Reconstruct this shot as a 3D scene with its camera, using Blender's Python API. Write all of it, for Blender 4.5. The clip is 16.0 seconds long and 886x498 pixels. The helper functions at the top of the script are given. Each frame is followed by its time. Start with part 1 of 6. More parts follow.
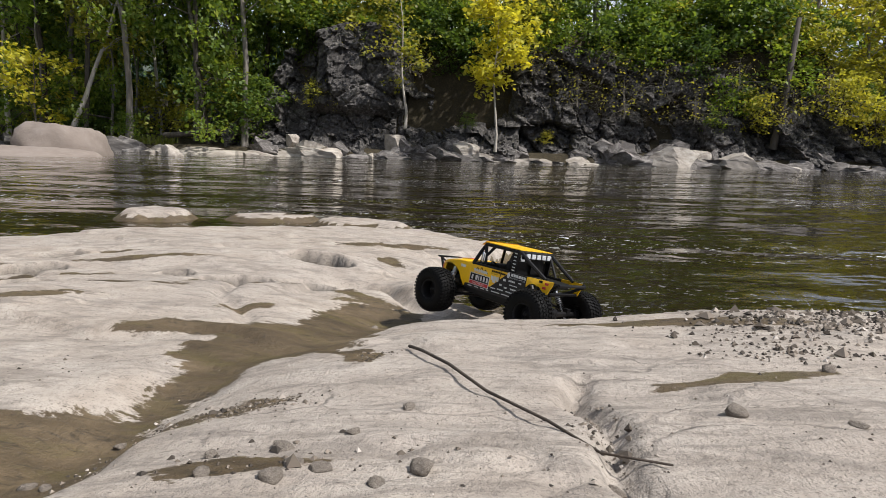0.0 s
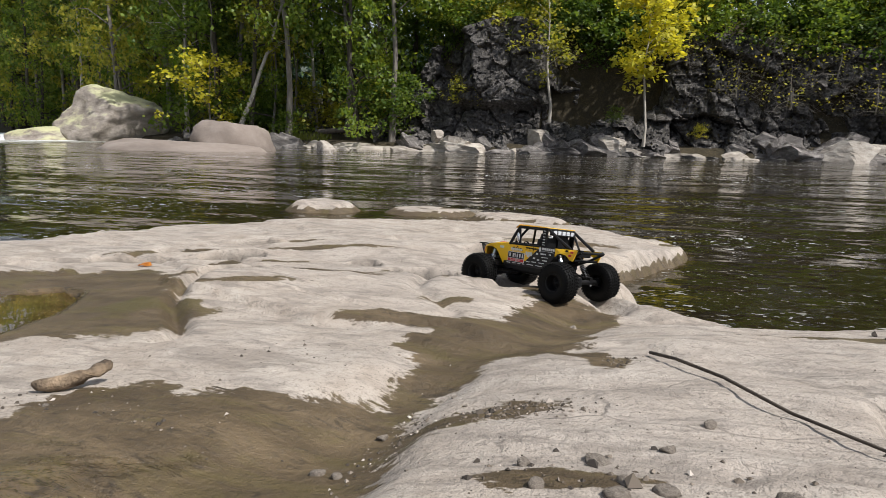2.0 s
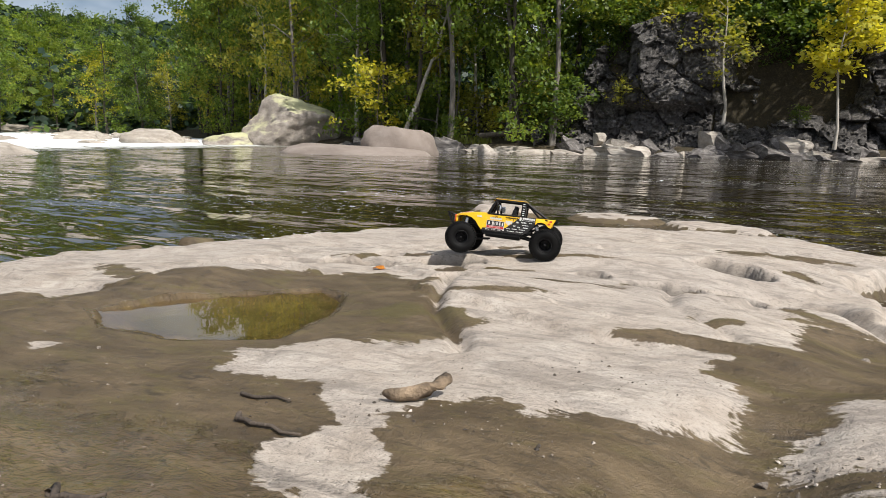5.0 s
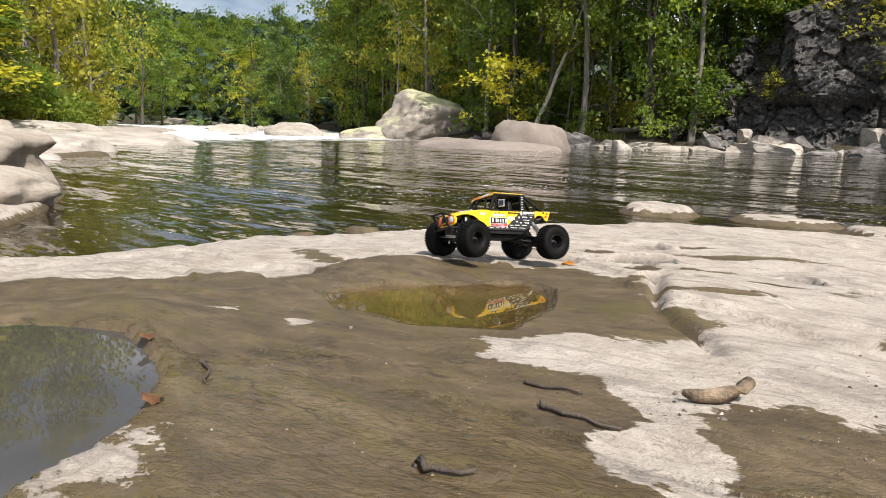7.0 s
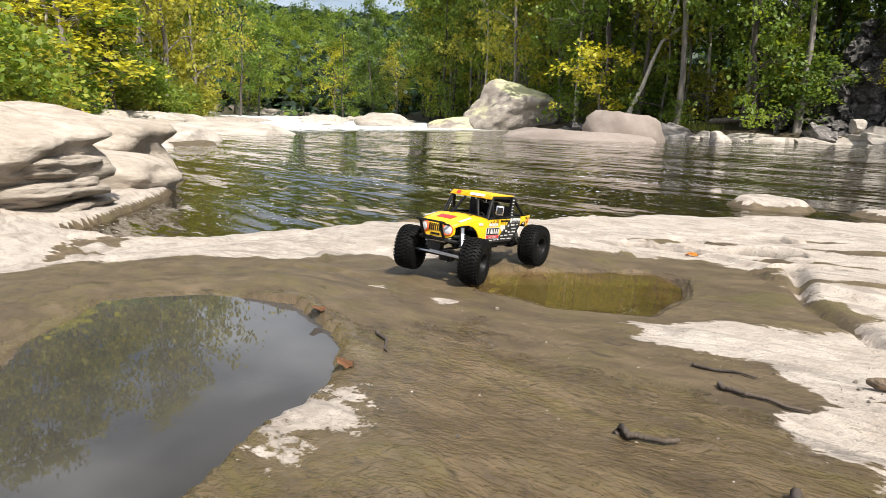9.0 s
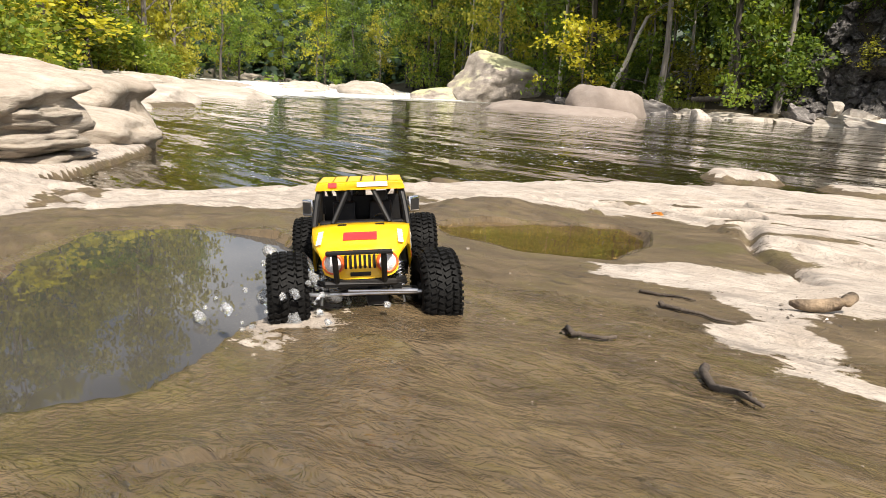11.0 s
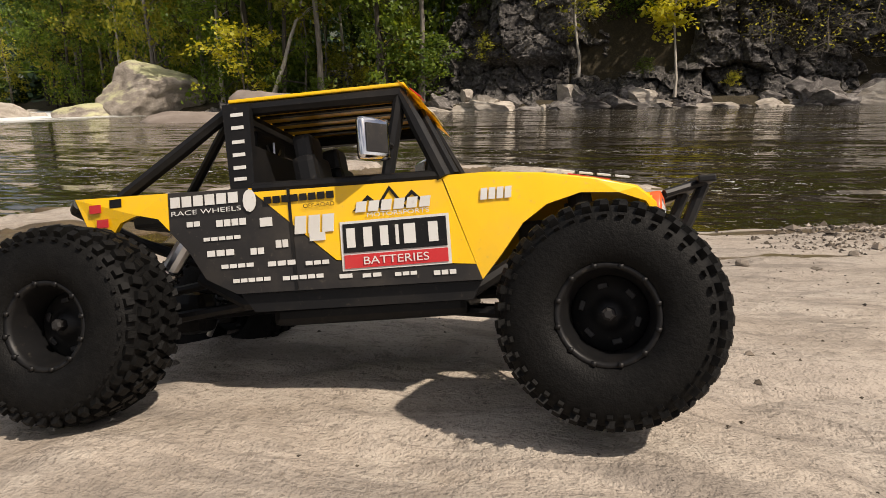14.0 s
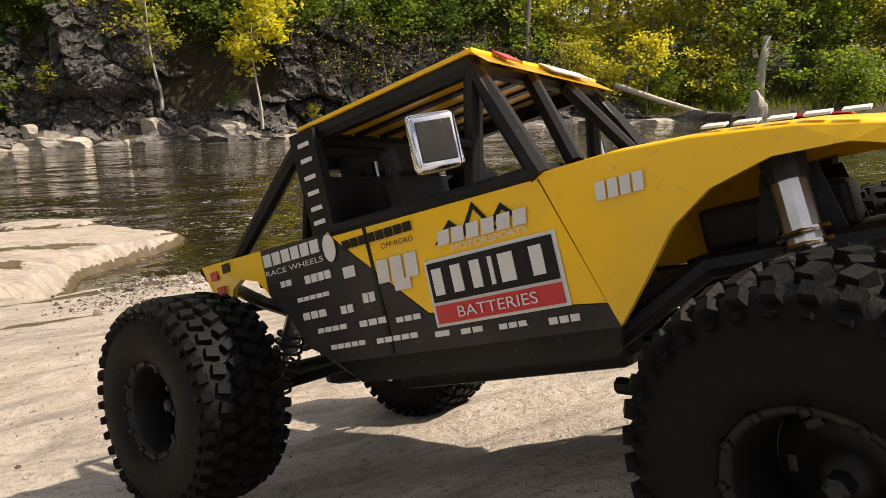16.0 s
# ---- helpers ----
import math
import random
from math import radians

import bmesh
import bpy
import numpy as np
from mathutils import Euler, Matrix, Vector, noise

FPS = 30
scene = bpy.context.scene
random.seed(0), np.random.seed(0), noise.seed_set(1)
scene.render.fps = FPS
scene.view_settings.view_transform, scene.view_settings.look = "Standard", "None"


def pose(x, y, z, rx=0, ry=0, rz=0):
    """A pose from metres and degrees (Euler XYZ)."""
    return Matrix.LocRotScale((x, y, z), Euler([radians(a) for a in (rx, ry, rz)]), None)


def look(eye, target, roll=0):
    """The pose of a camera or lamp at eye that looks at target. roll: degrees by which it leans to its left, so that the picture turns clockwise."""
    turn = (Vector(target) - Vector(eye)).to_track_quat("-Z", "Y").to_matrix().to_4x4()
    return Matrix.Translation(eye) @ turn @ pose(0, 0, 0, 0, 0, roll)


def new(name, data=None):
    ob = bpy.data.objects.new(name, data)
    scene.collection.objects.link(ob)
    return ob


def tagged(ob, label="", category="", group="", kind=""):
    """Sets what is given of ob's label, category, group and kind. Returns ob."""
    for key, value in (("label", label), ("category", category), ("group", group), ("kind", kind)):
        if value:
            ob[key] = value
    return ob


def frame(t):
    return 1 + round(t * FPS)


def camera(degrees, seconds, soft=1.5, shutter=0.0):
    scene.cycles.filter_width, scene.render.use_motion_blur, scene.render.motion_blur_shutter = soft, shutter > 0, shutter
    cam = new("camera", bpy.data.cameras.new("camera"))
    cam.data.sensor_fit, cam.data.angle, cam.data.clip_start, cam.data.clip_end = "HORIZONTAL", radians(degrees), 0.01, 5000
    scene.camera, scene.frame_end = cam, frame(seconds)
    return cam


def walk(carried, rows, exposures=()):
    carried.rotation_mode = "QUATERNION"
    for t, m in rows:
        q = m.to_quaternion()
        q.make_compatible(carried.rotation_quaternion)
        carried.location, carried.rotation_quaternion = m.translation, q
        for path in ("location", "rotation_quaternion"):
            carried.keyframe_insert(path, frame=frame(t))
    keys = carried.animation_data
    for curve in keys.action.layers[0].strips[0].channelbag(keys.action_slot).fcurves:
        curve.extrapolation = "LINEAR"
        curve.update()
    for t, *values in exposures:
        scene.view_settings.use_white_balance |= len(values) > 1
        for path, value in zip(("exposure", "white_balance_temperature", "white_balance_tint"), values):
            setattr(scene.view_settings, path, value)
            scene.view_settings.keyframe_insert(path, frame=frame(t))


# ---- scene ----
cam = camera(67.9, 16.0, soft=0.85)
PATH = [
    (0, (-0.01, 0.007, 0.819), (-0.137, 1.978, 0.505), 1.5),
    (0.5, (-0.103, 0.015, 0.813), (-0.371, 1.97, 0.489), 1.3),
    (1, (-0.154, 0.021, 0.81), (-0.535, 1.957, 0.479), 1.3),
    (1.5, (-0.181, 0.025, 0.813), (-0.651, 1.941, 0.479), 1.2),
    (2, (-0.207, 0.028, 0.809), (-0.739, 1.927, 0.471), 1.2),
    (2.5, (-0.236, 0.027, 0.809), (-0.823, 1.908, 0.468), 1.1),
    (3, (-0.282, 0.023, 0.812), (-0.932, 1.883, 0.471), 1.1),
    (3.5, (-0.337, 0.013, 0.824), (-1.055, 1.849, 0.486), 1.1),
    (3.7, (-0.363, 0.006, 0.827), (-1.112, 1.83, 0.495), 1.0),
    (5.8, (-0.61, -0.093, 0.819), (-1.682, 1.559, 0.472), 1.1),
    (6, (-0.637, -0.112, 0.82), (-1.739, 1.521, 0.473), 1.2),
    (6.5, (-0.705, -0.162, 0.816), (-1.892, 1.41, 0.464), 1.2),
    (7, (-0.751, -0.203, 0.814), (-2.003, 1.315, 0.456), 1.2),
    (7.5, (-0.772, -0.229, 0.805), (-2.068, 1.249, 0.436), 1.1),
    (8, (-0.784, -0.253, 0.8), (-2.117, 1.188, 0.42), 1.0),
    (8.5, (-0.811, -0.295, 0.803), (-2.206, 1.088, 0.425), 0.9),
    (8.7, (-0.828, -0.322, 0.806), (-2.251, 1.032, 0.43), 0.9),
    (10.8, (-0.774, -0.414, 0.752), (-2.162, 0.949, 0.285), 3.1),
    (11, (-0.73, -0.423, 0.747), (-2.103, 0.953, 0.277), 3.0),
    (11.5, (-0.608, -0.468, 0.734), (-1.927, 0.958, 0.257), 2.8),
    (12, (-0.467, -0.557, 0.745), (-1.71, 0.935, 0.27), 2.2),
    (12.5, (-0.305, -0.663, 0.79), (-1.452, 0.905, 0.318), 1.1),
    (13, (-0.162, -0.72, 0.815), (-1.17, 0.944, 0.353), 0.1),
    (13.5, (-0.039, -0.688, 0.814), (-0.876, 1.07, 0.357), -0.2),
    (14, (0.15, -0.576, 0.842), (-0.482, 1.266, 0.388), -1.4),
    (14.5, (0.379, -0.525, 0.873), (0.003, 1.388, 0.426), -1.9),
    (15, (0.572, -0.623, 0.895), (0.458, 1.324, 0.455), -2.1),
    (15.5, (0.872, -0.685, 0.949), (1.046, 1.261, 0.519), -2.2),
    (16, (1.07, -0.801, 0.967), (1.526, 1.103, 0.561), -2.2),
]
walk(cam, [(t, look(eye, target, roll)) for t, eye, target, roll in PATH],
     exposures=[(0, 0.14, 6100, 12), (3.5, 0.17, 6150, 11), (6, 0.39, 6250, 11), (8.5, 0.72, 6300, 11), (11, 0.80, 6700, 12), (12.5, 0.70, 7150, 13), (13.2, 0.42, 7100, 14), (14, 0.0, 7100, 15), (14.5, -0.04, 7100, 15), (15, 0.14, 7200, 15), (16, 0.45, 7300, 15)])


# ---------- light ----------
def make_world():
    w = bpy.data.worlds.new("sky")
    w.use_nodes = True
    nt = w.node_tree
    nt.nodes.clear()
    sky = nt.nodes.new("ShaderNodeTexSky")
    sky.sky_type = "NISHITA"
    sky.sun_disc = False
    sky.sun_elevation = radians(SUN_EL)
    sky.sun_rotation = radians(SUN_AZ)
    sky.air_density, sky.dust_density, sky.ozone_density = 1.0, 2.5, 1.0
    # thin broken cloud over the blue
    tc = nt.nodes.new("ShaderNodeTexCoord")
    mp = nt.nodes.new("ShaderNodeMapping")
    mp.inputs["Scale"].default_value = (1.0, 1.0, 2.5)
    nz = nt.nodes.new("ShaderNodeTexNoise")
    nz.inputs["Scale"].default_value = 1.7
    nz.inputs["Detail"].default_value = 6
    rp = nt.nodes.new("ShaderNodeValToRGB")
    rp.color_ramp.elements[0].position, rp.color_ramp.elements[1].position = 0.45, 0.65
    mix = nt.nodes.new("ShaderNodeMixRGB")
    mix.inputs[2].default_value = (13.2, 13.5, 14.0, 1)
    bg = nt.nodes.new("ShaderNodeBackground")
    bg.inputs["Strength"].default_value = SKY
    out = nt.nodes.new("ShaderNodeOutputWorld")
    nt.links.new(tc.outputs["Generated"], mp.inputs[0])
    nt.links.new(mp.outputs[0], nz.inputs["Vector"])
    nt.links.new(nz.outputs[0], rp.inputs[0])
    nt.links.new(rp.outputs[0], mix.inputs[0])
    nt.links.new(sky.outputs[0], mix.inputs[1])
    nt.links.new(mix.outputs[0], bg.inputs[0])
    nt.links.new(bg.outputs[0], out.inputs[0])
    scene.world = w
    sun = new("sun", bpy.data.lights.new("sun", "SUN"))
    sun.data.energy, sun.data.angle, sun.data.color = SUN, radians(1.2), (1.0, 0.94, 0.84)
    az, el = radians(SUN_AZ), radians(SUN_EL)
    to_sun = Vector((math.sin(az) * math.cos(el), math.cos(az) * math.cos(el), math.sin(el)))
    sun.matrix_world = look(to_sun * 60, (0, 0, 0))


SUN_AZ, SUN_EL, SUN, SKY = 109.0, 52.0, 5.0, 0.07
make_world()


# ---------- material helpers ----------
class Nodes:
    """A small builder for node materials."""

    def __init__(self, name):
        self.m = bpy.data.materials.new(name)
        self.m.use_nodes = True
        self.t = self.m.node_tree
        self.b = self.t.nodes["Principled BSDF"]
        self.out = self.t.nodes["Material Output"]
        self.co = self.t.nodes.new("ShaderNodeTexCoord").outputs["Object"]

    def add(self, kind, **kw):
        n = self.t.nodes.new("ShaderNode" + kind)
        for k, v in kw.items():
            n.inputs[k].default_value = v
        return n

    def link(self, a, b):
        self.t.links.new(a, b)

    def scaled(self, s, vec=None):
        n = self.add("Mapping")
        n.inputs["Scale"].default_value = s
        self.link(vec or self.co, n.inputs[0])
        return n.outputs[0]

    def noise(self, scale, detail=4, rough=0.55, vec=None, distort=0.0):
        n = self.add("TexNoise", Scale=scale, Detail=detail, Roughness=rough, Distortion=distort)
        self.link(vec or self.co, n.inputs["Vector"])
        return n.outputs[0]

    def voronoi(self, scale, feature="F1", vec=None):
        n = self.add("TexVoronoi", Scale=scale)
        n.feature = feature
        self.link(vec or self.co, n.inputs["Vector"])
        return n.outputs["Distance"]

    def ramp(self, fac, *stops):
        n = self.add("ValToRGB")
        e = n.color_ramp.elements
        while len(e) < len(stops):
            e.new(0.5)
        for el, (p, c) in zip(e, stops):
            el.position = p
            el.color = (*c, 1) if not isinstance(c, (int, float)) else (c, c, c, 1)
        self.link(fac, n.inputs[0])
        return n.outputs[0]

    def mix(self, fac, a, b, mode="MIX"):
        n = self.add("MixRGB")
        n.blend_type = mode
        for sock, v in zip(n.inputs, (fac, a, b)):
            if isinstance(v, (int, float)):
                sock.default_value = v if sock == n.inputs[0] else (v, v, v, 1)
            elif isinstance(v, tuple):
                sock.default_value = (*v, 1)
            else:
                self.link(v, sock)
        return n.outputs[0]

    def math(self, op, a, b=0.0):
        n = self.add("Math")
        n.operation = op
        for sock, v in zip(n.inputs, (a, b)):
            if isinstance(v, (int, float)):
                sock.default_value = v
            else:
                self.link(v, sock)
        return n.outputs[0]

    def add_color(self, scale):
        n = self.add("TexNoise", Scale=scale, Detail=3.0)
        self.link(self.co, n.inputs["Vector"])
        return n.outputs["Color"]

    def attr(self, name):
        n = self.add("Attribute")
        n.attribute_name = name
        return n.outputs["Fac"]

    def bump(self, height, strength=0.5, distance=0.01, after=None):
        n = self.add("Bump", Strength=strength, Distance=distance)
        self.link(height, n.inputs["Height"])
        if after:
            self.link(after, n.inputs["Normal"])
        self.link(n.outputs[0], self.b.inputs["Normal"])
        return n.outputs[0]

    def set(self, **kw):
        for k, v in kw.items():
            s = self.b.inputs[k.replace("_", " ")]
            if isinstance(v, (int, float, tuple)):
                s.default_value = (*v, 1) if isinstance(v, tuple) and len(v) == 3 else v
            else:
                self.link(v, s)
        return self


def mat_bank_rock():
    """Pale water-worn sandstone; the vertex layers wet and silt say where it is damp and where mud lies."""
    n = Nodes("water_worn_rock")
    big = n.noise(1.1, 5, 0.6)
    mid = n.noise(7, 6, 0.65, distort=0.4)
    fine = n.noise(70, 4, 0.7)
    grit = n.noise(420, 2, 0.6)
    bed = n.noise(5, 5, 0.6, vec=n.scaled((1.0, 4.5, 3.0)), distort=0.6)
    dry = n.ramp(mid, (0.25, (0.24, 0.195, 0.15)), (0.48, (0.40, 0.345, 0.285)), (0.72, (0.50, 0.45, 0.385)))
    dry = n.mix(n.ramp(big, (0.38, 0.0), (0.62, 0.55)), dry, (0.36, 0.32, 0.28))
    dry = n.mix(n.ramp(bed, (0.52, 0.0), (0.64, 0.65)), dry, (0.20, 0.175, 0.15))
    crack = n.ramp(n.voronoi(2.6, "DISTANCE_TO_EDGE", vec=n.mix(0.16, n.scaled((1.0, 2.6, 1.0)), n.add_color(8.0))), (0.0, 1.0), (0.016, 0.0))
    crack = n.math("MULTIPLY", crack, n.ramp(big, (0.52, 0.0), (0.64, 0.35)))
    dry = n.mix(crack, dry, (0.075, 0.062, 0.05))
    dry = n.mix(n.ramp(n.noise(2.3, 6, 0.7, vec=n.scaled((1.0, 2.4, 1.0)), distort=0.8), (0.55, 0.0), (0.63, 0.6)), dry, (0.21, 0.18, 0.15))
    dry = n.mix(n.ramp(fine, (0.54, 0.0), (0.74, 0.6)), dry, (0.17, 0.145, 0.12))
    dry = n.mix(n.ramp(grit, (0.58, 0.0), (0.68, 0.55)), dry, (0.12, 0.10, 0.085))
    dry = n.mix(n.ramp(n.noise(150, 3, 0.65), (0.60, 0.0), (0.66, 0.6)), dry, (0.13, 0.11, 0.09))
    dry = n.mix(n.ramp(n.noise(26, 5, 0.7, vec=n.scaled((0.7, 2.6, 1.0)), distort=1.5), (0.57, 0.0), (0.63, 0.55)), dry, (0.17, 0.145, 0.12))
    wetcol = n.ramp(n.noise(5, 5, 0.65, vec=n.scaled((1.0, 2.2, 1.0)), distort=0.5), (0.25, (0.048, 0.033, 0.017)), (0.5, (0.098, 0.070, 0.038)), (0.75, (0.165, 0.120, 0.068)))
    wetcol = n.mix(n.ramp(fine, (0.5, 0.0), (0.75, 0.5)), wetcol, (0.05, 0.042, 0.03))
    wetcol = n.mix(n.ramp(n.noise(3.2, 7, 0.7, vec=n.scaled((1.0, 2.6, 1.0)), distort=1.2), (0.50, 0.0), (0.64, 0.6)), wetcol, (0.105, 0.085, 0.028))
    wetcol = n.mix(n.ramp(n.noise(17, 5, 0.7, vec=n.scaled((1.0, 2.6, 1.0)), distort=1.0), (0.56, 0.0), (0.66, 0.7)), wetcol, (0.028, 0.022, 0.015))
    jag = n.math("ADD", n.math("MULTIPLY", n.math("SUBTRACT", n.noise(9, 7, 0.68, vec=n.scaled((1, 1.8, 1)), distort=0.3), 0.5), 1.6), n.math("MULTIPLY", n.math("SUBTRACT", fine, 0.5), 0.25))
    w = n.math("ADD", n.attr("wet"), jag)
    damp = n.ramp(w, (0.47, 0.0), (0.53, 1.0))
    film = n.ramp(n.math("ADD", n.attr("film"), n.math("MULTIPLY", jag, 0.7)), (0.45, 0.0), (0.6, 1.0))
    col = n.mix(damp, dry, wetcol)
    col = n.mix(n.ramp(n.attr("alga"), (0.2, 0.0), (0.9, 0.75)), col, (0.085, 0.072, 0.022))
    # shade inside the scoured holes, painted into the rock colour
    col = n.mix(n.attr("hollow_shade"), col, (0.034, 0.028, 0.022))
    col = n.mix(n.attr("silt"), col, (0.028, 0.024, 0.018))
    rough = n.mix(damp, 0.88, n.mix(film, 0.55, 0.09))
    n.set(Base_Color=col, Roughness=rough, Specular_IOR_Level=0.4)
    h = n.math("ADD", n.math("MULTIPLY", mid, 0.6), n.math("ADD", n.math("MULTIPLY", fine, 0.35), n.math("MULTIPLY", bed, 0.35)))
    h = n.math("ADD", h, n.math("MULTIPLY", grit, 0.1))
    rip = n.noise(34, 3, 0.6, vec=n.scaled((1.0, 2.0, 1.0)), distort=1.0)
    hh = n.mix(n.math("MULTIPLY", film, 0.85), h, n.math("MULTIPLY", rip, 0.55))
    hh = n.math("SUBTRACT", hh, n.math("MULTIPLY", n.math("MULTIPLY", crack, 0.35), n.math("SUBTRACT", 1.0, damp)))
    n.bump(n.math("MULTIPLY", hh, n.math("SUBTRACT", 1.0, n.attr("silt"))), 1.0, 0.015)
    return n.m


def mat_stone(name, dark, mid_c, light, scale=1.0, lichen=None, rough=0.85, bump=0.9, dist=0.08):
    n = Nodes(name)
    info = n.add("ObjectInfo")
    shift = n.add("VectorMath")
    shift.operation = "ADD"
    n.link(n.co, shift.inputs[0])
    mul = n.add("VectorMath")
    mul.operation = "SCALE"
    n.link(info.outputs["Location"], mul.inputs[0])
    mul.inputs["Scale"].default_value = 1.7
    n.link(mul.outputs[0], shift.inputs[1])
    v = shift.outputs[0]
    a = n.noise(0.9 * scale, 6, 0.65, vec=v, distort=0.5)
    b = n.noise(6 * scale, 6, 0.7, vec=v)
    c = n.noise(30 * scale, 3, 0.7, vec=v)
    col = n.ramp(b, (0.28, dark), (0.5, mid_c), (0.72, light))
    col = n.mix(n.ramp(a, (0.42, 0.0), (0.62, 0.6)), col, dark)
    col = n.mix(n.ramp(info.outputs["Random"], (0.0, 0.0), (1.0, 0.35)), col, mid_c)
    if lichen:
        geo = n.add("NewGeometry")
        sep = n.add("SeparateXYZ")
        n.link(geo.outputs["Normal"], sep.inputs[0])
        up = n.ramp(n.math("ADD", sep.outputs["Z"], n.math("MULTIPLY", n.math("SUBTRACT", b, 0.5), 1.2)), (0.55, 0.0), (0.85, 0.8))
        col = n.mix(up, col, lichen)
    n.set(Base_Color=col, Roughness=rough, Specular_IOR_Level=0.3)
    n.bump(n.math("ADD", n.math("MULTIPLY", b, 0.7), n.math("MULTIPLY", c, 0.3)), bump, dist / scale)
    return n.m


def mat_leaf(name, a, b, c, through_light=0.42):
    n = Nodes(name)
    info = n.add("ObjectInfo")
    geo = n.add("NewGeometry")
    r = n.math("ADD", n.math("MULTIPLY", geo.outputs["Random Per Island"], 0.40), n.math("MULTIPLY", info.outputs["Random"], 0.25))
    r = n.math("ADD", r, n.math("MULTIPLY", n.ramp(n.noise(0.8, 3, 0.6), (0.35, 0.0), (0.65, 1.0)), 0.35))
    col = n.ramp(r, (0.1, a), (0.5, b), (0.92, c))
    tr = n.add("BsdfTranslucent")
    n.link(n.mix(1.0, col, (1.7, 1.6, 0.7), "MULTIPLY"), tr.inputs[0])
    mx = n.add("MixShader")
    mx.inputs[0].default_value = through_light
    n.set(Base_Color=col, Roughness=0.5, Specular_IOR_Level=0.35)
    n.link(n.b.outputs[0], mx.inputs[1])
    n.link(tr.outputs[0], mx.inputs[2])
    n.link(mx.outputs[0], n.out.inputs[0])
    return n.m


def mat_bark(name, a, b):
    n = Nodes(name)
    s = n.noise(9, 5, 0.7, vec=n.scaled((1, 1, 0.2)))
    n.set(Base_Color=n.ramp(s, (0.3, a), (0.7, b)), Roughness=0.9)
    n.bump(s, 0.8, 0.03)
    return n.m


def mat_river():
    n = Nodes("river_water")
    geo = n.add("NewGeometry")
    sep = n.add("SeparateXYZ")
    n.link(geo.outputs["Position"], sep.inputs[0])
    # churned water upstream, with white broken crests
    up = n.ramp(n.attr("rapid"), (0.0, 0.0), (1.0, 1.0))
    crest = n.ramp(n.math("ADD", n.noise(1.3, 6, 0.7, vec=n.scaled((0.5, 1.3, 1)), distort=1.0), n.math("MULTIPLY", up, 0.22)), (0.54, 0.0), (0.66, 1.0))
    foam = n.math("MULTIPLY", crest, up)
    # flecks of froth drifting in long lanes, large and small; painted sun glints too
    lane = n.ramp(n.noise(0.5, 4, 0.65, vec=n.scaled((0.25, 1.0, 1)), distort=0.5), (0.45, 0.0), (0.62, 1.0))
    small = n.ramp(n.noise(22, 2, 0.6, vec=n.scaled((0.6, 1.3, 1))), (0.635, 0.0), (0.665, 1.0))
    large = n.ramp(n.noise(6.5, 3, 0.7, vec=n.scaled((0.7, 0.9, 1))), (0.635, 0.0), (0.665, 1.0))
    glint_fleck = n.math("MULTIPLY", n.math("MAXIMUM", small, large), n.math("ADD", n.math("MULTIPLY", lane, 0.9), 0.1))
    # from here foam also holds the painted glints
    foam = n.math("MAXIMUM", foam, glint_fleck)
    col = n.mix(foam, (0.20, 0.175, 0.085), (0.8, 0.82, 0.83))
    n.set(Base_Color=col, Roughness=n.mix(foam, 0.04, 0.7), IOR=1.33)
    n.link(n.math("SUBTRACT", 1.0, foam), n.b.inputs["Transmission Weight"])
    # wavelets tilt the surface; short ones ride on long ones
    vec = None
    for scale, stretch, k in ((0.9, (0.30, 1.7, 1), 0.15), (3.6, (0.36, 1.8, 1), 0.19), (13.0, (0.5, 1.6, 1), 0.13)):
        tex = n.add("TexNoise", Scale=scale, Detail=2.0, Roughness=0.5, Distortion=0.7)
        n.link(n.scaled(stretch), tex.inputs["Vector"])
        c = n.add("VectorMath")
        c.operation = "SUBTRACT"
        n.link(tex.outputs["Color"], c.inputs[0])
        c.inputs[1].default_value = (0.5, 0.5, 0.5)
        d = n.add("VectorMath")
        d.operation = "MULTIPLY"
        n.link(c.outputs[0], d.inputs[0])
        d.inputs[1].default_value = (1.5 * k, 2.3 * k, 0)
        if vec:
            e = n.add("VectorMath")
            e.operation = "ADD"
            n.link(vec, e.inputs[0])
            n.link(d.outputs[0], e.inputs[1])
            vec = e.outputs[0]
        else:
            vec = d.outputs[0]
    e = n.add("VectorMath")
    e.operation = "ADD"
    n.link(vec, e.inputs[0])
    e.inputs[1].default_value = (0, 0, 1)
    u = n.add("VectorMath")
    u.operation = "NORMALIZE"
    n.link(e.outputs[0], u.inputs[0])
    n.link(u.outputs[0], n.b.inputs["Normal"])
    return n.m


def mat_pool():
    n = Nodes("puddle_water")
    n.set(Base_Color=(0.62, 0.54, 0.36), Roughness=0.015, IOR=1.33, Transmission_Weight=1.0)
    n.bump(n.noise(9, 2, 0.5), 0.03, 0.01)
    return n.m


def mat_murky():
    """Still water clouded with silt."""
    n = Nodes("murky_puddle_water")
    n.set(Base_Color=n.ramp(n.noise(2.2, 3, 0.5), (0.3, (0.035, 0.033, 0.029)), (0.7, (0.06, 0.056, 0.05))), Roughness=0.02, IOR=1.40, Specular_IOR_Level=0.5)
    n.bump(n.noise(7, 2, 0.5), 0.02, 0.01)
    return n.m


def mat_simple(name, a, b, scale, rough=0.6, bump=0.0, metal=0.0, spec=0.5):
    n = Nodes(name)
    f = n.noise(scale, 5, 0.6)
    n.set(Base_Color=n.ramp(f, (0.3, a), (0.7, b)), Roughness=rough, Metallic=metal, Specular_IOR_Level=spec)
    if bump:
        n.bump(n.noise(scale * 3, 4, 0.6), bump, 1.0 / scale)
    return n.m


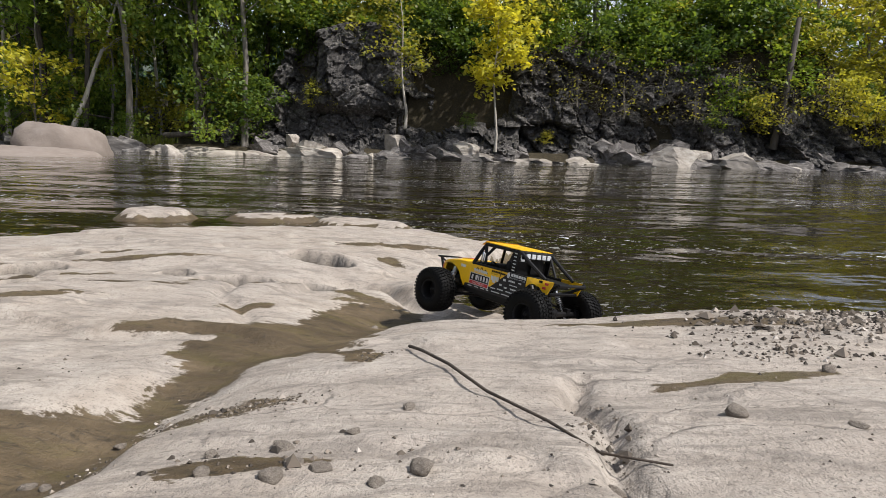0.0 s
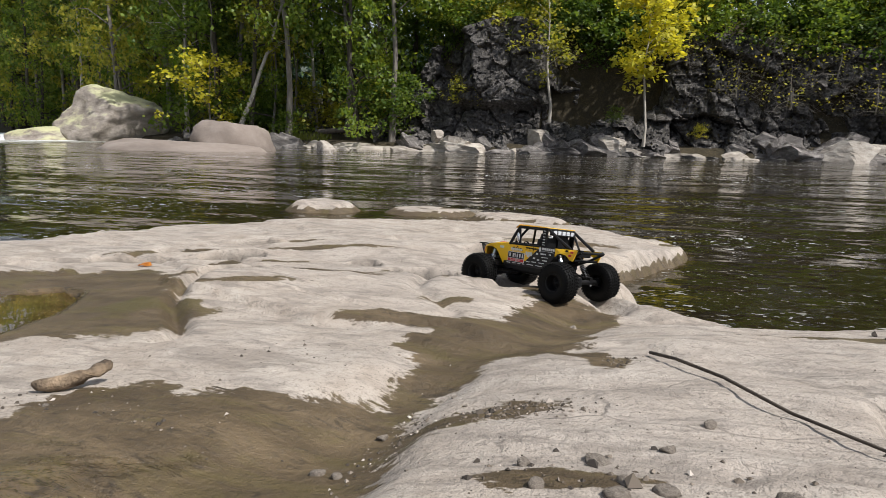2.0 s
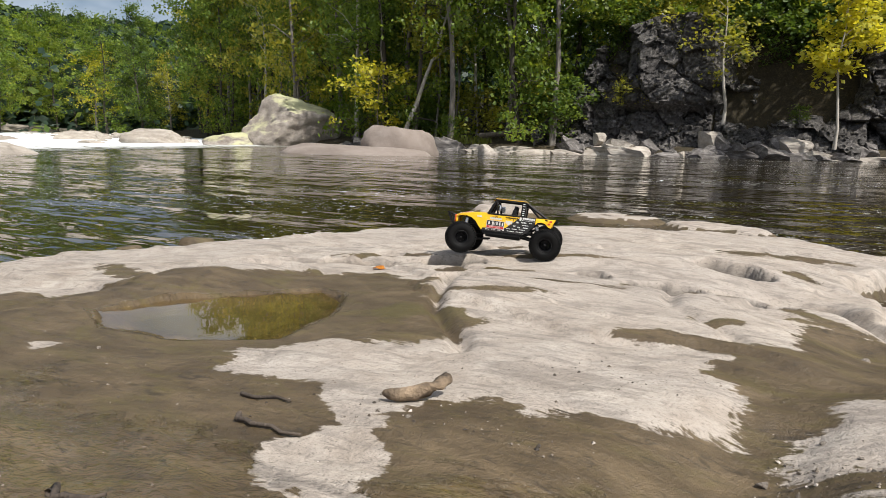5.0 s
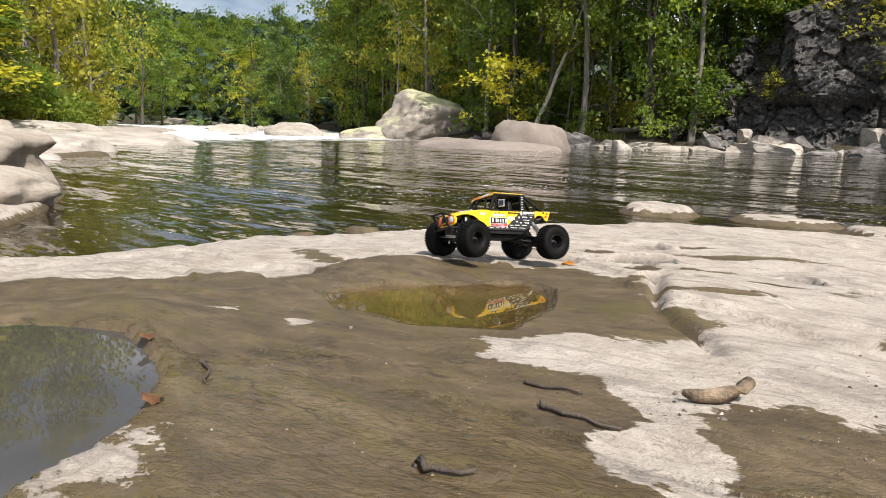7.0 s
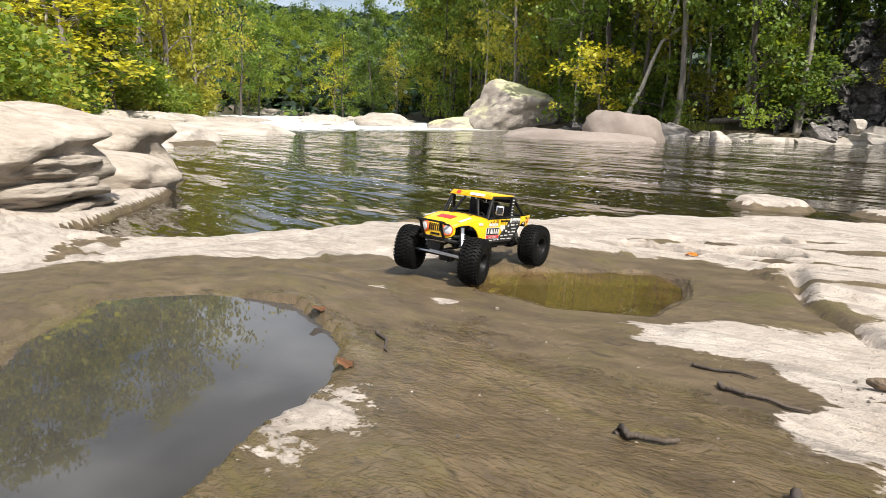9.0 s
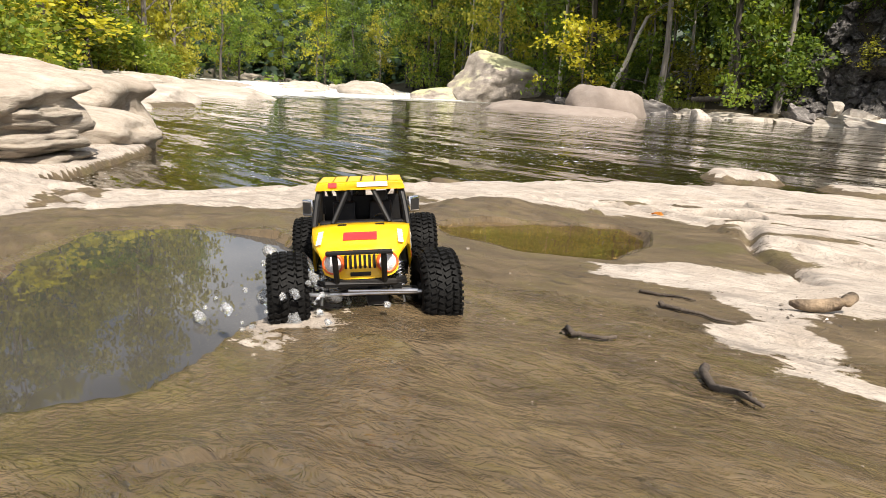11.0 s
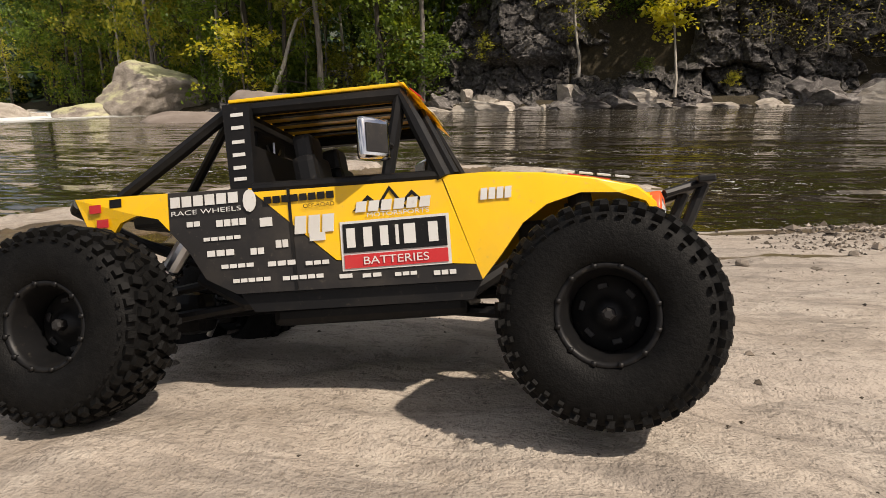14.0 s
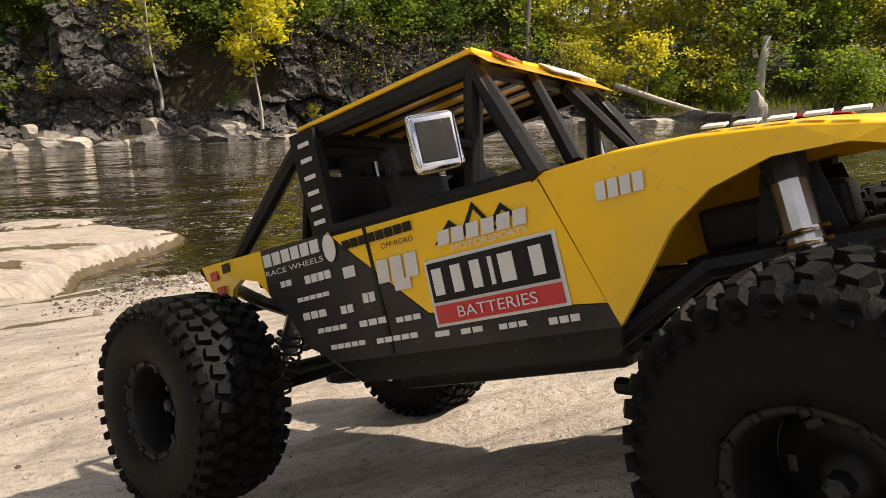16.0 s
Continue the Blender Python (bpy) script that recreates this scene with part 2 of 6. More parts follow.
ROCK = mat_bank_rock()
STONE_PALE = mat_stone("pale_bank_boulder", (0.20, 0.17, 0.14), (0.40, 0.36, 0.31), (0.56, 0.52, 0.46), 1.0)
STONE_BANK = mat_stone("bedded_bank_stone", (0.24, 0.195, 0.15), (0.42, 0.365, 0.30), (0.52, 0.47, 0.40), 2.2, dist=0.12)
STONE_MOSS = mat_stone("lichen_boulder", (0.13, 0.11, 0.09), (0.33, 0.29, 0.25), (0.55, 0.5, 0.45), 1.3, (0.50, 0.50, 0.28), dist=0.25)
STONE_BROWN = mat_stone("smooth_brown_boulder", (0.15, 0.12, 0.10), (0.25, 0.21, 0.18), (0.34, 0.30, 0.27), 0.7, bump=0.4)
STONE_GREY = mat_stone("broken_grey_rock", (0.045, 0.04, 0.037), (0.17, 0.155, 0.145), (0.46, 0.43, 0.40), 0.9)
CLIFF = mat_stone("dark_cliff_rock", (0.022, 0.020, 0.019), (0.085, 0.079, 0.074), (0.30, 0.28, 0.265), 0.9, dist=0.15)
SOIL = mat_stone("forest_floor", (0.016, 0.014, 0.008), (0.045, 0.036, 0.02), (0.11, 0.08, 0.045), 2.0)
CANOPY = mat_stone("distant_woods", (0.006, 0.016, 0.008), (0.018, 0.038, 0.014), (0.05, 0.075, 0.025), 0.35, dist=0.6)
BED = mat_stone("river_bed", (0.022, 0.018, 0.009), (0.05, 0.040, 0.019), (0.09, 0.072, 0.033), 2.0)
LEAF_GREEN = mat_leaf("green_leaves", (0.055, 0.10, 0.018), (0.14, 0.21, 0.035), (0.32, 0.36, 0.06), 0.5)
LEAF_DARK = mat_leaf("deep_green_leaves", (0.03, 0.06, 0.014), (0.085, 0.14, 0.03), (0.22, 0.28, 0.05), 0.45)
LEAF_OLIVE = mat_leaf("turning_leaves", (0.14, 0.16, 0.028), (0.30, 0.30, 0.05), (0.48, 0.44, 0.07), 0.5)
LEAF_YELLOW = mat_leaf("yellow_leaves", (0.24, 0.25, 0.03), (0.46, 0.44, 0.05), (0.64, 0.58, 0.08), 0.5)
# leaves for the far hillside, with aerial haze painted in as a bluer tone
LEAF_HAZY = mat_leaf("hazy_hillside_leaves", (0.016, 0.034, 0.02), (0.03, 0.058, 0.034), (0.055, 0.085, 0.05), 0.2)
GRASS = mat_leaf("bank_grass", (0.07, 0.10, 0.02), (0.13, 0.16, 0.03), (0.2, 0.21, 0.05))
BARK = mat_bark("grey_bark", (0.10, 0.085, 0.07), (0.26, 0.235, 0.205))
BARK_DARK = mat_bark("dark_bark", (0.03, 0.025, 0.02), (0.10, 0.085, 0.068))
BARK_PALE = mat_bark("bleached_bark", (0.27, 0.24, 0.20), (0.52, 0.48, 0.42))
WATER = mat_river()
POOL = mat_pool()
MURKY = mat_murky()
GRIT = mat_stone("loose_stones", (0.09, 0.075, 0.06), (0.26, 0.22, 0.18), (0.5, 0.46, 0.4), 6.0, dist=0.02)
TWIG = mat_bark("weathered_twig", (0.035, 0.026, 0.02), (0.10, 0.078, 0.058))
DRIFT = mat_simple("driftwood", (0.05, 0.034, 0.022), (0.34, 0.25, 0.16), 38, 0.8, 0.5)


# ---------- mesh helpers ----------
def mesh_of(name, verts, faces, mat=None, smooth=False):
    me = bpy.data.meshes.new(name)
    me.from_pydata([tuple(v) for v in verts] if not isinstance(verts, np.ndarray) else verts.tolist(), [], faces if isinstance(faces, list) else faces.tolist())
    if mat:
        me.materials.append(mat)
    if smooth:
        me.polygons.foreach_set("use_smooth", [True] * len(me.polygons))
    return me


def obj(name, me, parent=None, m=None, label=""):
    o = new(name, me)
    if parent:
        o.parent = parent
    if m is not None:
        o.matrix_basis = m
    if label:
        o["label"] = label
    return o


def part(name, bm, material, parent, label="", smooth=False):
    me = bpy.data.meshes.new(name)
    bm.to_mesh(me)
    bm.free()
    me.materials.append(material)
    if smooth:
        me.polygons.foreach_set("use_smooth", [True] * len(me.polygons))
    return obj(name, me, parent, None, label)


def smoothstep(a, b, x):
    t = np.clip((x - a) / (b - a), 0, 1)
    return t * t * (3 - 2 * t)


def hashed(i, j, s=0):
    v = np.sin(i * 127.1 + j * 311.7 + s * 74.7) * 43758.5453
    return v - np.floor(v)


def vnoise(x, y, s=0):
    """Smooth value noise on arrays, 0 to 1."""
    i, j = np.floor(x), np.floor(y)
    u, v = x - i, y - j
    u, v = u * u * (3 - 2 * u), v * v * (3 - 2 * v)
    return (hashed(i, j, s) * (1 - u) + hashed(i + 1, j, s) * u) * (1 - v) + (hashed(i, j + 1, s) * (1 - u) + hashed(i + 1, j + 1, s) * u) * v


def fbm(x, y, octaves=4, s=0):
    t, a = 0.0, 0.5
    for k in range(octaves):
        t = t + a * (vnoise(x, y, s + k) - 0.5)
        x, y, a = x * 2.03 + 5.1, y * 2.03 - 3.7, a * 0.5
    return t


def cells(x, y, s=0):
    """Cell pattern: offset from the own cell's middle, three random numbers of that cell, and how near its border is."""
    i, j = np.floor(x), np.floor(y)
    d1, d2 = np.full(np.shape(x), 9.0), np.full(np.shape(x), 9.0)
    u, v, ci, cj = (np.zeros(np.shape(x)) for _ in range(4))
    for a in (-1, 0, 1):
        for b in (-1, 0, 1):
            du, dv = x - (i + a + hashed(i + a, j + b, s)), y - (j + b + hashed(i + a, j + b, s + 9))
            d = np.hypot(du, dv)
            near = d < d1
            d2 = np.where(near, d1, np.minimum(d2, d))
            d1, u, v, ci, cj = (np.where(near, p, q) for p, q in ((d, d1), (du, u), (dv, v), (i + a, ci), (j + b, cj)))
    return u, v, hashed(ci, cj, s + 1), hashed(ci, cj, s + 2), hashed(ci, cj, s + 3), d2 - d1


def inside(poly, x, y):
    """Signed distance to a closed outline in plan, positive inside."""
    d = np.full(np.shape(x), 1e9)
    c = np.zeros(np.shape(x), bool)
    for (ax, ay), (bx, by) in zip(poly, poly[1:] + poly[:1]):
        ex, ey = bx - ax, by - ay
        k = np.clip(((x - ax) * ex + (y - ay) * ey) / (ex * ex + ey * ey + 1e-12), 0, 1)
        d = np.minimum(d, np.hypot(x - ax - k * ex, y - ay - k * ey))
        cond = ((ay > y) != (by > y)) & (x < ex * (y - ay) / (ey if abs(ey) > 1e-9 else 1e-9) + ax)
        c ^= cond
    return np.where(c, d, -d)


def along(line, x, y):
    """Distance to an open line in plan."""
    d = np.full(np.shape(x), 1e9)
    for (ax, ay), (bx, by) in zip(line, line[1:]):
        ex, ey = bx - ax, by - ay
        k = np.clip(((x - ax) * ex + (y - ay) * ey) / (ex * ex + ey * ey + 1e-12), 0, 1)
        d = np.minimum(d, np.hypot(x - ax - k * ex, y - ay - k * ey))
    return d


def spot(x, y, cx, cy, rx, ry, turn=0.0):
    """1 at the middle of a tilted oval, falling to 0 outside."""
    c, s = math.cos(radians(turn)), math.sin(radians(turn))
    u, v = (x - cx) * c + (y - cy) * s, -(x - cx) * s + (y - cy) * c
    return np.exp(-((u / rx) ** 2 + (v / ry) ** 2))


# ---------- the rock shelf by the river ----------
SHELF = [(6, 0.9), (2.2, 1.85), (1.1, 1.98), (0.5, 2.15), (0.25, 2.25), (-0.1, 2.36), (-0.22, 2.5), (-0.12, 2.8), (-0.2, 3.3), (-0.24, 3.8), (0.22, 4.7), (0.24, 5.1), (-0.5, 5.9),
         (-1.0, 5.6), (-1.9, 4.85), (-2.45, 4.45), (-3.0, 3.8), (-3.4, 3.3), (-3.5, 2.85), (-4.2, 2.4), (-4.6, 1.75), (-4.95, 1.1), (-5.6, 0.75), (-6.2, 1.25), (-7.2, 2.0), (-9.0, 3.0),
         (-12.5, 4.2), (-16, 5.4), (-17.5, 7.2), (-22, 9), (-31, 14.5), (-45, 23), (-62, 33), (-80, 42), (-90, -30), (6, -30)]
DAMP = [(-0.70, -1.5), (-0.66, -0.8), (-0.60, -0.45), (-0.53, -0.2), (-0.50, 0), (-0.43, 0.15), (-0.45, 0.63), (-0.50, 0.92), (-0.44, 1.17), (-0.28, 1.22), (-0.28, 1.59), (-0.2, 2.25), (-0.5, 2.25),
        (-0.5, 1.69), (-0.68, 1.3), (-0.58, 1.2), (-0.57, 0.97), (-0.68, 0.92), (-0.95, 0.87), (-1.02, 0.79), (-1.15, 0.84), (-1.5, 0.83), (-1.62, 1.0), (-1.25, 1.2), (-1.22, 1.5), (-1.5, 1.62),
        (-1.62, 1.95), (-2.0, 2.12), (-2.3, 1.95), (-2.5, 1.55), (-3.2, 1.1), (-4.2, 0.5), (-4.2, -2.5), (-0.7, -2.5)]
POOL_A = [(-1.50, -0.16), (-1.62, 0.04), (-1.72, 0.24), (-1.86, 0.36), (-2.2, 0.44), (-2.42, 0.30), (-2.5, 0.1), (-2.3, -0.1), (-2.0, -0.25), (-1.85, -0.5), (-1.6, -0.45)]
POOL_B = [(-2.35, 1.12), (-2.1, 1.0), (-1.85, 1.04), (-1.66, 1.17), (-1.68, 1.4), (-1.8, 1.62), (-1.95, 1.7), (-2.12, 1.52), (-2.28, 1.32)]
POOL_C = [(-1.57, 1.44), (-1.52, 1.55), (-1.38, 1.5), (-1.45, 1.4)]
LEVEL_A, LEVEL_B = 0.352, 0.292


def shelf_height(x, y):
    xx, yy = np.clip(x, -5.0, 2.5), np.clip(y, -1.6, 6.0)
    z = 0.548 + 0.0728 * xx - 0.1149 * yy - 0.0084 * xx * xx - 0.0282 * xx * yy + 0.0036 * yy * yy
    z = np.clip(z, 0.05, 0.75) + 0.05 * spot(x, y, 1.3, -0.58, 0.22, 0.2)
    z = z - 0.04 * spot(x, y, 0.15, 2.15, 0.6, 0.2) + 0.075 * spot(x, y, -2.5, 1.62, 0.24, 0.42, 20) + 0.02 * spot(x, y, -0.4, -0.2, 0.3, 0.3) - 0.03 * spot(x, y, 0.5, -0.1, 0.25, 0.22) + 0.03 * spot(x, y, 0.74, -0.28, 0.2, 0.18) + 0.015 * spot(x, y, 0.13, -0.18, 0.14, 0.12)
    z = z + 0.06 * spot(x, y, -1.35, 1.85, 0.42, 0.3, 20)          # smooth hump
    z = z + 0.05 * spot(x, y, -1.2, 2.95, 0.8, 0.25, 10)           # far ledge
    z = z + 0.012 * spot(x, y, -0.12, 1.1, 0.3, 0.22) + 0.045 * spot(x, y, -0.15, 0.2, 0.28, 0.3)
    z = z - 0.085 * spot(x, y, 0.1, 1.98, 0.34, 0.26) - 0.055 * spot(x, y, -0.6, 2.6, 0.2, 0.15)
    z = z + 0.05 * spot(x, y, 0.9, 1.5, 0.7, 0.3) + 0.07 * spot(x, y, -2.45, 0.55, 0.5, 0.22, -20)
    z = z - 0.05 * spot(x, y, -0.36, 1.95, 0.22, 0.4) - 0.04 * spot(x, y, -0.52, 0.82, 0.18, 0.25)
    z = z - 0.06 * spot(x, y, -0.25, 3.3, 0.3, 0.7)
    z = z - 0.022 * np.exp(-(along([(-0.33, 2.1), (-0.33, 1.5), (-0.5, 1.2), (-0.55, 0.85), (-0.7, 0.5)], x, y) / 0.09) ** 2)
    # low step where the near slab breaks off
    z = z + 0.03 * smoothstep(-0.02, 0.06, -inside(DAMP, x, y) + 0.03 * fbm(x * 5, y * 5, 3)) * smoothstep(1.4, 0.5, y) * smoothstep(-0.9, -0.6, x)
    # grooves, cracks and scoured hollows
    wob = 0.03 * fbm(x * 9, y * 9, 3, 4)
    for line, w, dp in (([(-0.9, 2.35), (-0.85, 2.0), (-0.66, 1.75), (-0.62, 1.6)], 0.025, 0.02), ([(-1.6, 1.98), (-1.42, 1.55), (-1.2, 1.3), (-1.14, 1.16)], 0.022, 0.035),
                        ([(-1.1, 1.7), (-0.85, 1.62), (-0.6, 1.55)], 0.02, 0.012), ([(0.14, 0.98), (0.12, 0.86), (0.15, 0.76), (0.13, 0.6), (0.2, 0.4)], 0.016, 0.03),
                        ([(-0.3, 2.35), (0.1, 1.95), (0.5, 1.75)], 0.02, 0.012), ([(-0.42, 2.6), (-0.22, 2.28)], 0.05, 0.06),
                        ([(-2.4, 2.5), (-1.9, 2.35), (-1.5, 2.2)], 0.04, 0.04), ([(-2.6, 2.9), (-2.2, 3.0), (-1.9, 2.9)], 0.04, 0.03)):
        z = z - dp * np.exp(-((along(line, x + wob, y - wob)) / w) ** 2)
    z = z - HOLLOW_DEPTH * smoothstep(0.34, 0.52, hollows(x, y)) + 0.014 * smoothstep(0.1, 0.7, hollows(x, y - 0.06))
    # thin beds of the stone breaking off in low ledges
    bed = 3.2 * fbm(x * 0.8 + 2, y * 1.9 + 0.4 * x, 4, 21) + 9.0
    k = bed - np.floor(bed)
    z = z + smoothstep(7, 4, np.hypot(x, y)) * 0.022 * (smoothstep(0.0, 0.06, k) * (1 - k)) * smoothstep(0.9, 1.9, y - 0.25 * x)
    # overall unevenness
    near = smoothstep(9, 4, np.hypot(x, y))
    z = z + 0.035 * fbm(x * 1.6 + 7, y * 2.4, 4, 1) + near * (0.022 * fbm(x * 5, y * 9, 4, 2) + 0.012 * np.abs(fbm(x * 13, y * 27, 3, 3)) - 0.008 * smoothstep(0.03, 0.0, np.abs(fbm(x * 2.1 + 3, y * 4.3, 3, 12))) * smoothstep(0.02, 0.12, fbm(x * 1.3, y * 1.3, 2, 13)))
    # far along the bank: long rounded backs, higher to landward
    far = smoothstep(-5.0, -8.5, x)
    d = inside(SHELF, x, y)
    back = 0.16 * np.sqrt(np.clip(d, 0, 40)) + 0.02 * np.clip(d, 0, 60) + 0.9 * fbm(x * 0.22, y * 0.3, 3, 8) + 0.35 * np.abs(fbm(x * 0.7, y * 1.1, 3, 9))
    back = 0.35 * back + 0.65 * (np.floor(back / 0.4) * 0.4 + 0.4 * smoothstep(0.55, 1.0, back / 0.4 - np.floor(back / 0.4)))
    z = z * (1 - far) + far * back
    z = z + 0.3 * spot(x, y, -7.3, -0.2, 1.2, 0.75, 25) * (0.8 + 0.5 * fbm(x * 2, y * 3, 2, 3))
    # fall to the river bed
    edge = d + 0.10 * fbm(x * 2.5, y * 2.5, 4, 6) + 0.03 * fbm(x * 11, y * 11, 2, 7)
    keep = smoothstep(-0.16, 0.10, edge)
    bed = -0.22 - 0.35 * smoothstep(0, 3.5, -d) - 0.5 * smoothstep(3, 14, -d) + 0.05 * fbm(x * 2, y * 2, 3, 5)
    z = z * keep + bed * (1 - keep)
    # half-drowned backs of rock in the river
    for cx, cy, rx, ry, h, a in ((-3.35, 6.45, 0.52, 0.42, 0.36, 5), (-2.2, 6.65, 0.72, 0.42, 0.31, 5), (-1.2, 6.25, 0.78, 0.40, 0.33, -20), (-4.5, 3.35, 0.22, 0.12, 0.30, 30), (-4.75, 2.95, 0.16, 0.1, 0.27, 30)):
        z = np.maximum(z, -0.26 + h * np.minimum(1.35 * spot(x, y, cx, cy, rx, ry, a), 1.0) + 0.03 * fbm(x * 4, y * 6, 3))
    z = z - 0.07 * (spot(x, y, -3.3, 6.2, 0.14, 0.09) + spot(x, y, -1.15, 6.05, 0.2, 0.07) + spot(x, y, 0.05, 5.0, 0.1, 0.09))
    for poly, level, deep in ((POOL_A, LEVEL_A, 0.03), (POOL_B, LEVEL_B, 0.05)):
        d = inside(poly, x, y) + 0.05 * fbm(x * 6, y * 6, 3, 9)
        k = smoothstep(-0.35, -0.02, d)
        rim = level + np.clip(-d, 0, 1) * 0.12
        z = np.where(d > 0, level - np.minimum(deep, d * 0.35), np.maximum(z * (1 - k) + np.maximum(np.minimum(z, rim + 0.02), rim) * k, np.where(k > 0.3, level + 0.001, -9)))
    return z


HOLLOW_DEPTH = 0.12


def hollows(x, y):
    t = np.zeros(np.shape(x))
    ux, uy = x + 0.10 * fbm(x * 7, y * 7, 3, 1), y + 0.07 * fbm(x * 7, y * 7, 3, 5)
    for cx, cy, rx, ry, a in ((-1.55, 2.0, 0.10, 0.05, 0), (-0.95, 2.35, 0.13, 0.06, 15), (-0.66, 2.45, 0.14, 0.07, -25), (-1.9, 2.55, 0.12, 0.05, 10), (-2.1, 3.0, 0.14, 0.05, 25),
                              (-0.75, 2.9, 0.13, 0.05, -15), (-1.25, 2.5, 0.08, 0.04, 0), (-2.3, 2.4, 0.16, 0.05, 10)):
        t = np.maximum(t, spot(ux, uy, cx, cy, rx * 1.2, ry * 1.6, a))
    return t


def grid_axis(*spans):
    out = [spans[0][0]]
    for a, b, step in spans:
        k = max(1, round((b - a) / step))
        out += [a + (b - a) * (i + 1) / k for i in range(k)]
    return np.array(out)


def far_bank(x):
    """Where the far shore runs."""
    return np.interp(x, [-140, -80, -48, -36, -31, -25, -20, -14, -5, 3, 15, 22, 30, 45, 70, 140], [100, 66, 50, 40, 36.5, 35, 34, 34, 34.5, 34.5, 34, 32.5, 30, 27, 24, 20])


def land_height(x, y):
    """The shelf, the river bed, the far bank and the hills behind."""
    z = shelf_height(x, y)
    u = y - far_bank(x) + 0.5 * fbm(x * 0.5, y * 0.5, 3)
    rise = 0.35 * smoothstep(-0.6, 0.6, u) + 0.12 * np.clip(u, 0, 60) + 0.9 * smoothstep(4, 16, u)
    cliffy = smoothstep(-14, -10, x) * smoothstep(21, 17, x)
    rise = rise + cliffy * 6.0 * smoothstep(2.2, 4.2, u)
    hill = 58 * smoothstep(150, 430, np.hypot(x + 20, y - 10)) * (0.75 + 0.5 * fbm(x * 0.006, y * 0.006, 3)) * smoothstep(-0.15, 0.5, (y * 0.9 - x * 0.45) / (np.hypot(x, y) + 1))
    z = np.where(u > -0.6, np.maximum(z, rise - 1.0 * (1 - smoothstep(-0.6, 0.3, u))), z)
    z = z + hill * 1.0
    head = smoothstep(-95, -125, x + 0.4 * (y - 50)) * 3.0
    return z + head


def build_land():
    ax = grid_axis((-420, -120, 15), (-120, -40, 3), (-40, -9, 0.6), (-9, -4.2, 0.055), (-4.2, -2.6, 0.03), (-2.6, 1.3, 0.0125), (1.3, 3, 0.05), (3, 8, 0.25), (8, 50, 1.2), (50, 300, 12))
    ay = grid_axis((-60, -4, 4), (-4, -1.2, 0.15), (-1.2, -0.6, 0.03), (-0.6, 3.2, 0.0125), (3.2, 4.2, 0.025), (4.2, 8, 0.05), (8, 14, 0.3), (14, 32, 0.8), (32, 44, 0.5), (44, 100, 3), (100, 460, 15))
    X, Y = np.meshgrid(ax, ay)
    Z = land_height(X, Y)
    nx, ny = len(ax), len(ay)
    v = np.stack([X.ravel(), Y.ravel(), Z.ravel()], 1)
    i = np.arange(nx * ny).reshape(ny, nx)
    f = np.stack([i[:-1, :-1].ravel(), i[:-1, 1:].ravel(), i[1:, 1:].ravel(), i[1:, :-1].ravel()], 1)
    me = bpy.data.meshes.new("ground")
    me.vertices.add(len(v))
    me.vertices.foreach_set("co", v.ravel())
    me.loops.add(f.size)
    me.loops.foreach_set("vertex_index", f.ravel())
    me.polygons.add(len(f))
    me.polygons.foreach_set("loop_start", np.arange(len(f)) * 4)
    for m in (ROCK, BED, SOIL, CANOPY):
        me.materials.append(m)
    fx, fy, fz = (q[:-1, :-1].ravel() for q in (X, Y, Z))
    u = fy - far_bank(fx)
    mi = np.where(u > -0.7, 2, np.where(fz < -0.06, 1, 0))
    mi = np.where((fx < -9) & (u <= -0.7) & (inside(SHELF, fx, fy) > 9 + 5 * fbm(fx * 0.2, fy * 0.2, 2)), 2, mi)
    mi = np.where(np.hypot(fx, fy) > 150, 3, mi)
    me.polygons.foreach_set("material_index", mi.astype(np.int32))
    me.polygons.foreach_set("use_smooth", np.ones(len(f), bool))
    x, y = X.ravel(), Y.ravel()
    d = inside(DAMP, x, y)
    wet = 0.5 + np.clip(d / 0.16, -0.62, 0.75)
    for cx, cy, r in ((-1.62, 0.12, 0.12), (-1.06, 0.55, 0.07), (-1.0, 0.62, 0.05), (-1.12, 0.76, 0.05), (-0.88, 0.42, 0.06), (-2.3, 0.75, 0.06), (-2.05, 0.8, 0.05)):
        wet = wet - 1.0 * spot(x, y, cx, cy, r * 1.9, r * 1.1, -35)
    for cx, cy, rx, ry, a in ((-0.35, 0.86, 0.11, 0.07, 20), (-0.22, 1.14, 0.05, 0.1, 10), (-0.75, 1.5, 0.2, 0.06, 10), (-1.2, 2.1, 0.25, 0.07, 15), (-0.6, 2.4, 0.2, 0.08, -20), (-0.25, 0.6, 0.12, 0.05, 10),
                              (-0.9, 2.3, 0.2, 0.07, 10), (-1.5, 2.75, 0.35, 0.05, 8), (-2.3, 2.6, 0.4, 0.07, 15), (-0.7, 1.85, 0.12, 0.05, 40), (-1.3, 1.75, 0.22, 0.05, 25), (-2.0, 3.2, 0.3, 0.06, 20), (-0.5, 3.4, 0.1, 0.25, 10), (0.4, 1.0, 0.25, 0.04, 25), (0.3, 1.5, 0.3, 0.03, 5), (-1.7, 2.4, 0.3, 0.06, 12), (0.0, 3.6, 0.15, 0.4, 0), (-0.6, 4.2, 0.5, 0.2, 20), (0.6, 1.45, 0.2, 0.06, -10), (-3.0, 1.7, 0.6, 0.1, -20)):
        wet = wet + 1.0 * spot(x, y, cx, cy, rx, ry, a)
    wet = np.where(Z.ravel() < 0.05, 1.2, wet)
    film = smoothstep(0.08, 0.45, d) * smoothstep(1.0, 0.55, y + 0.25 * x) * smoothstep(-2.2, -1.5, x)
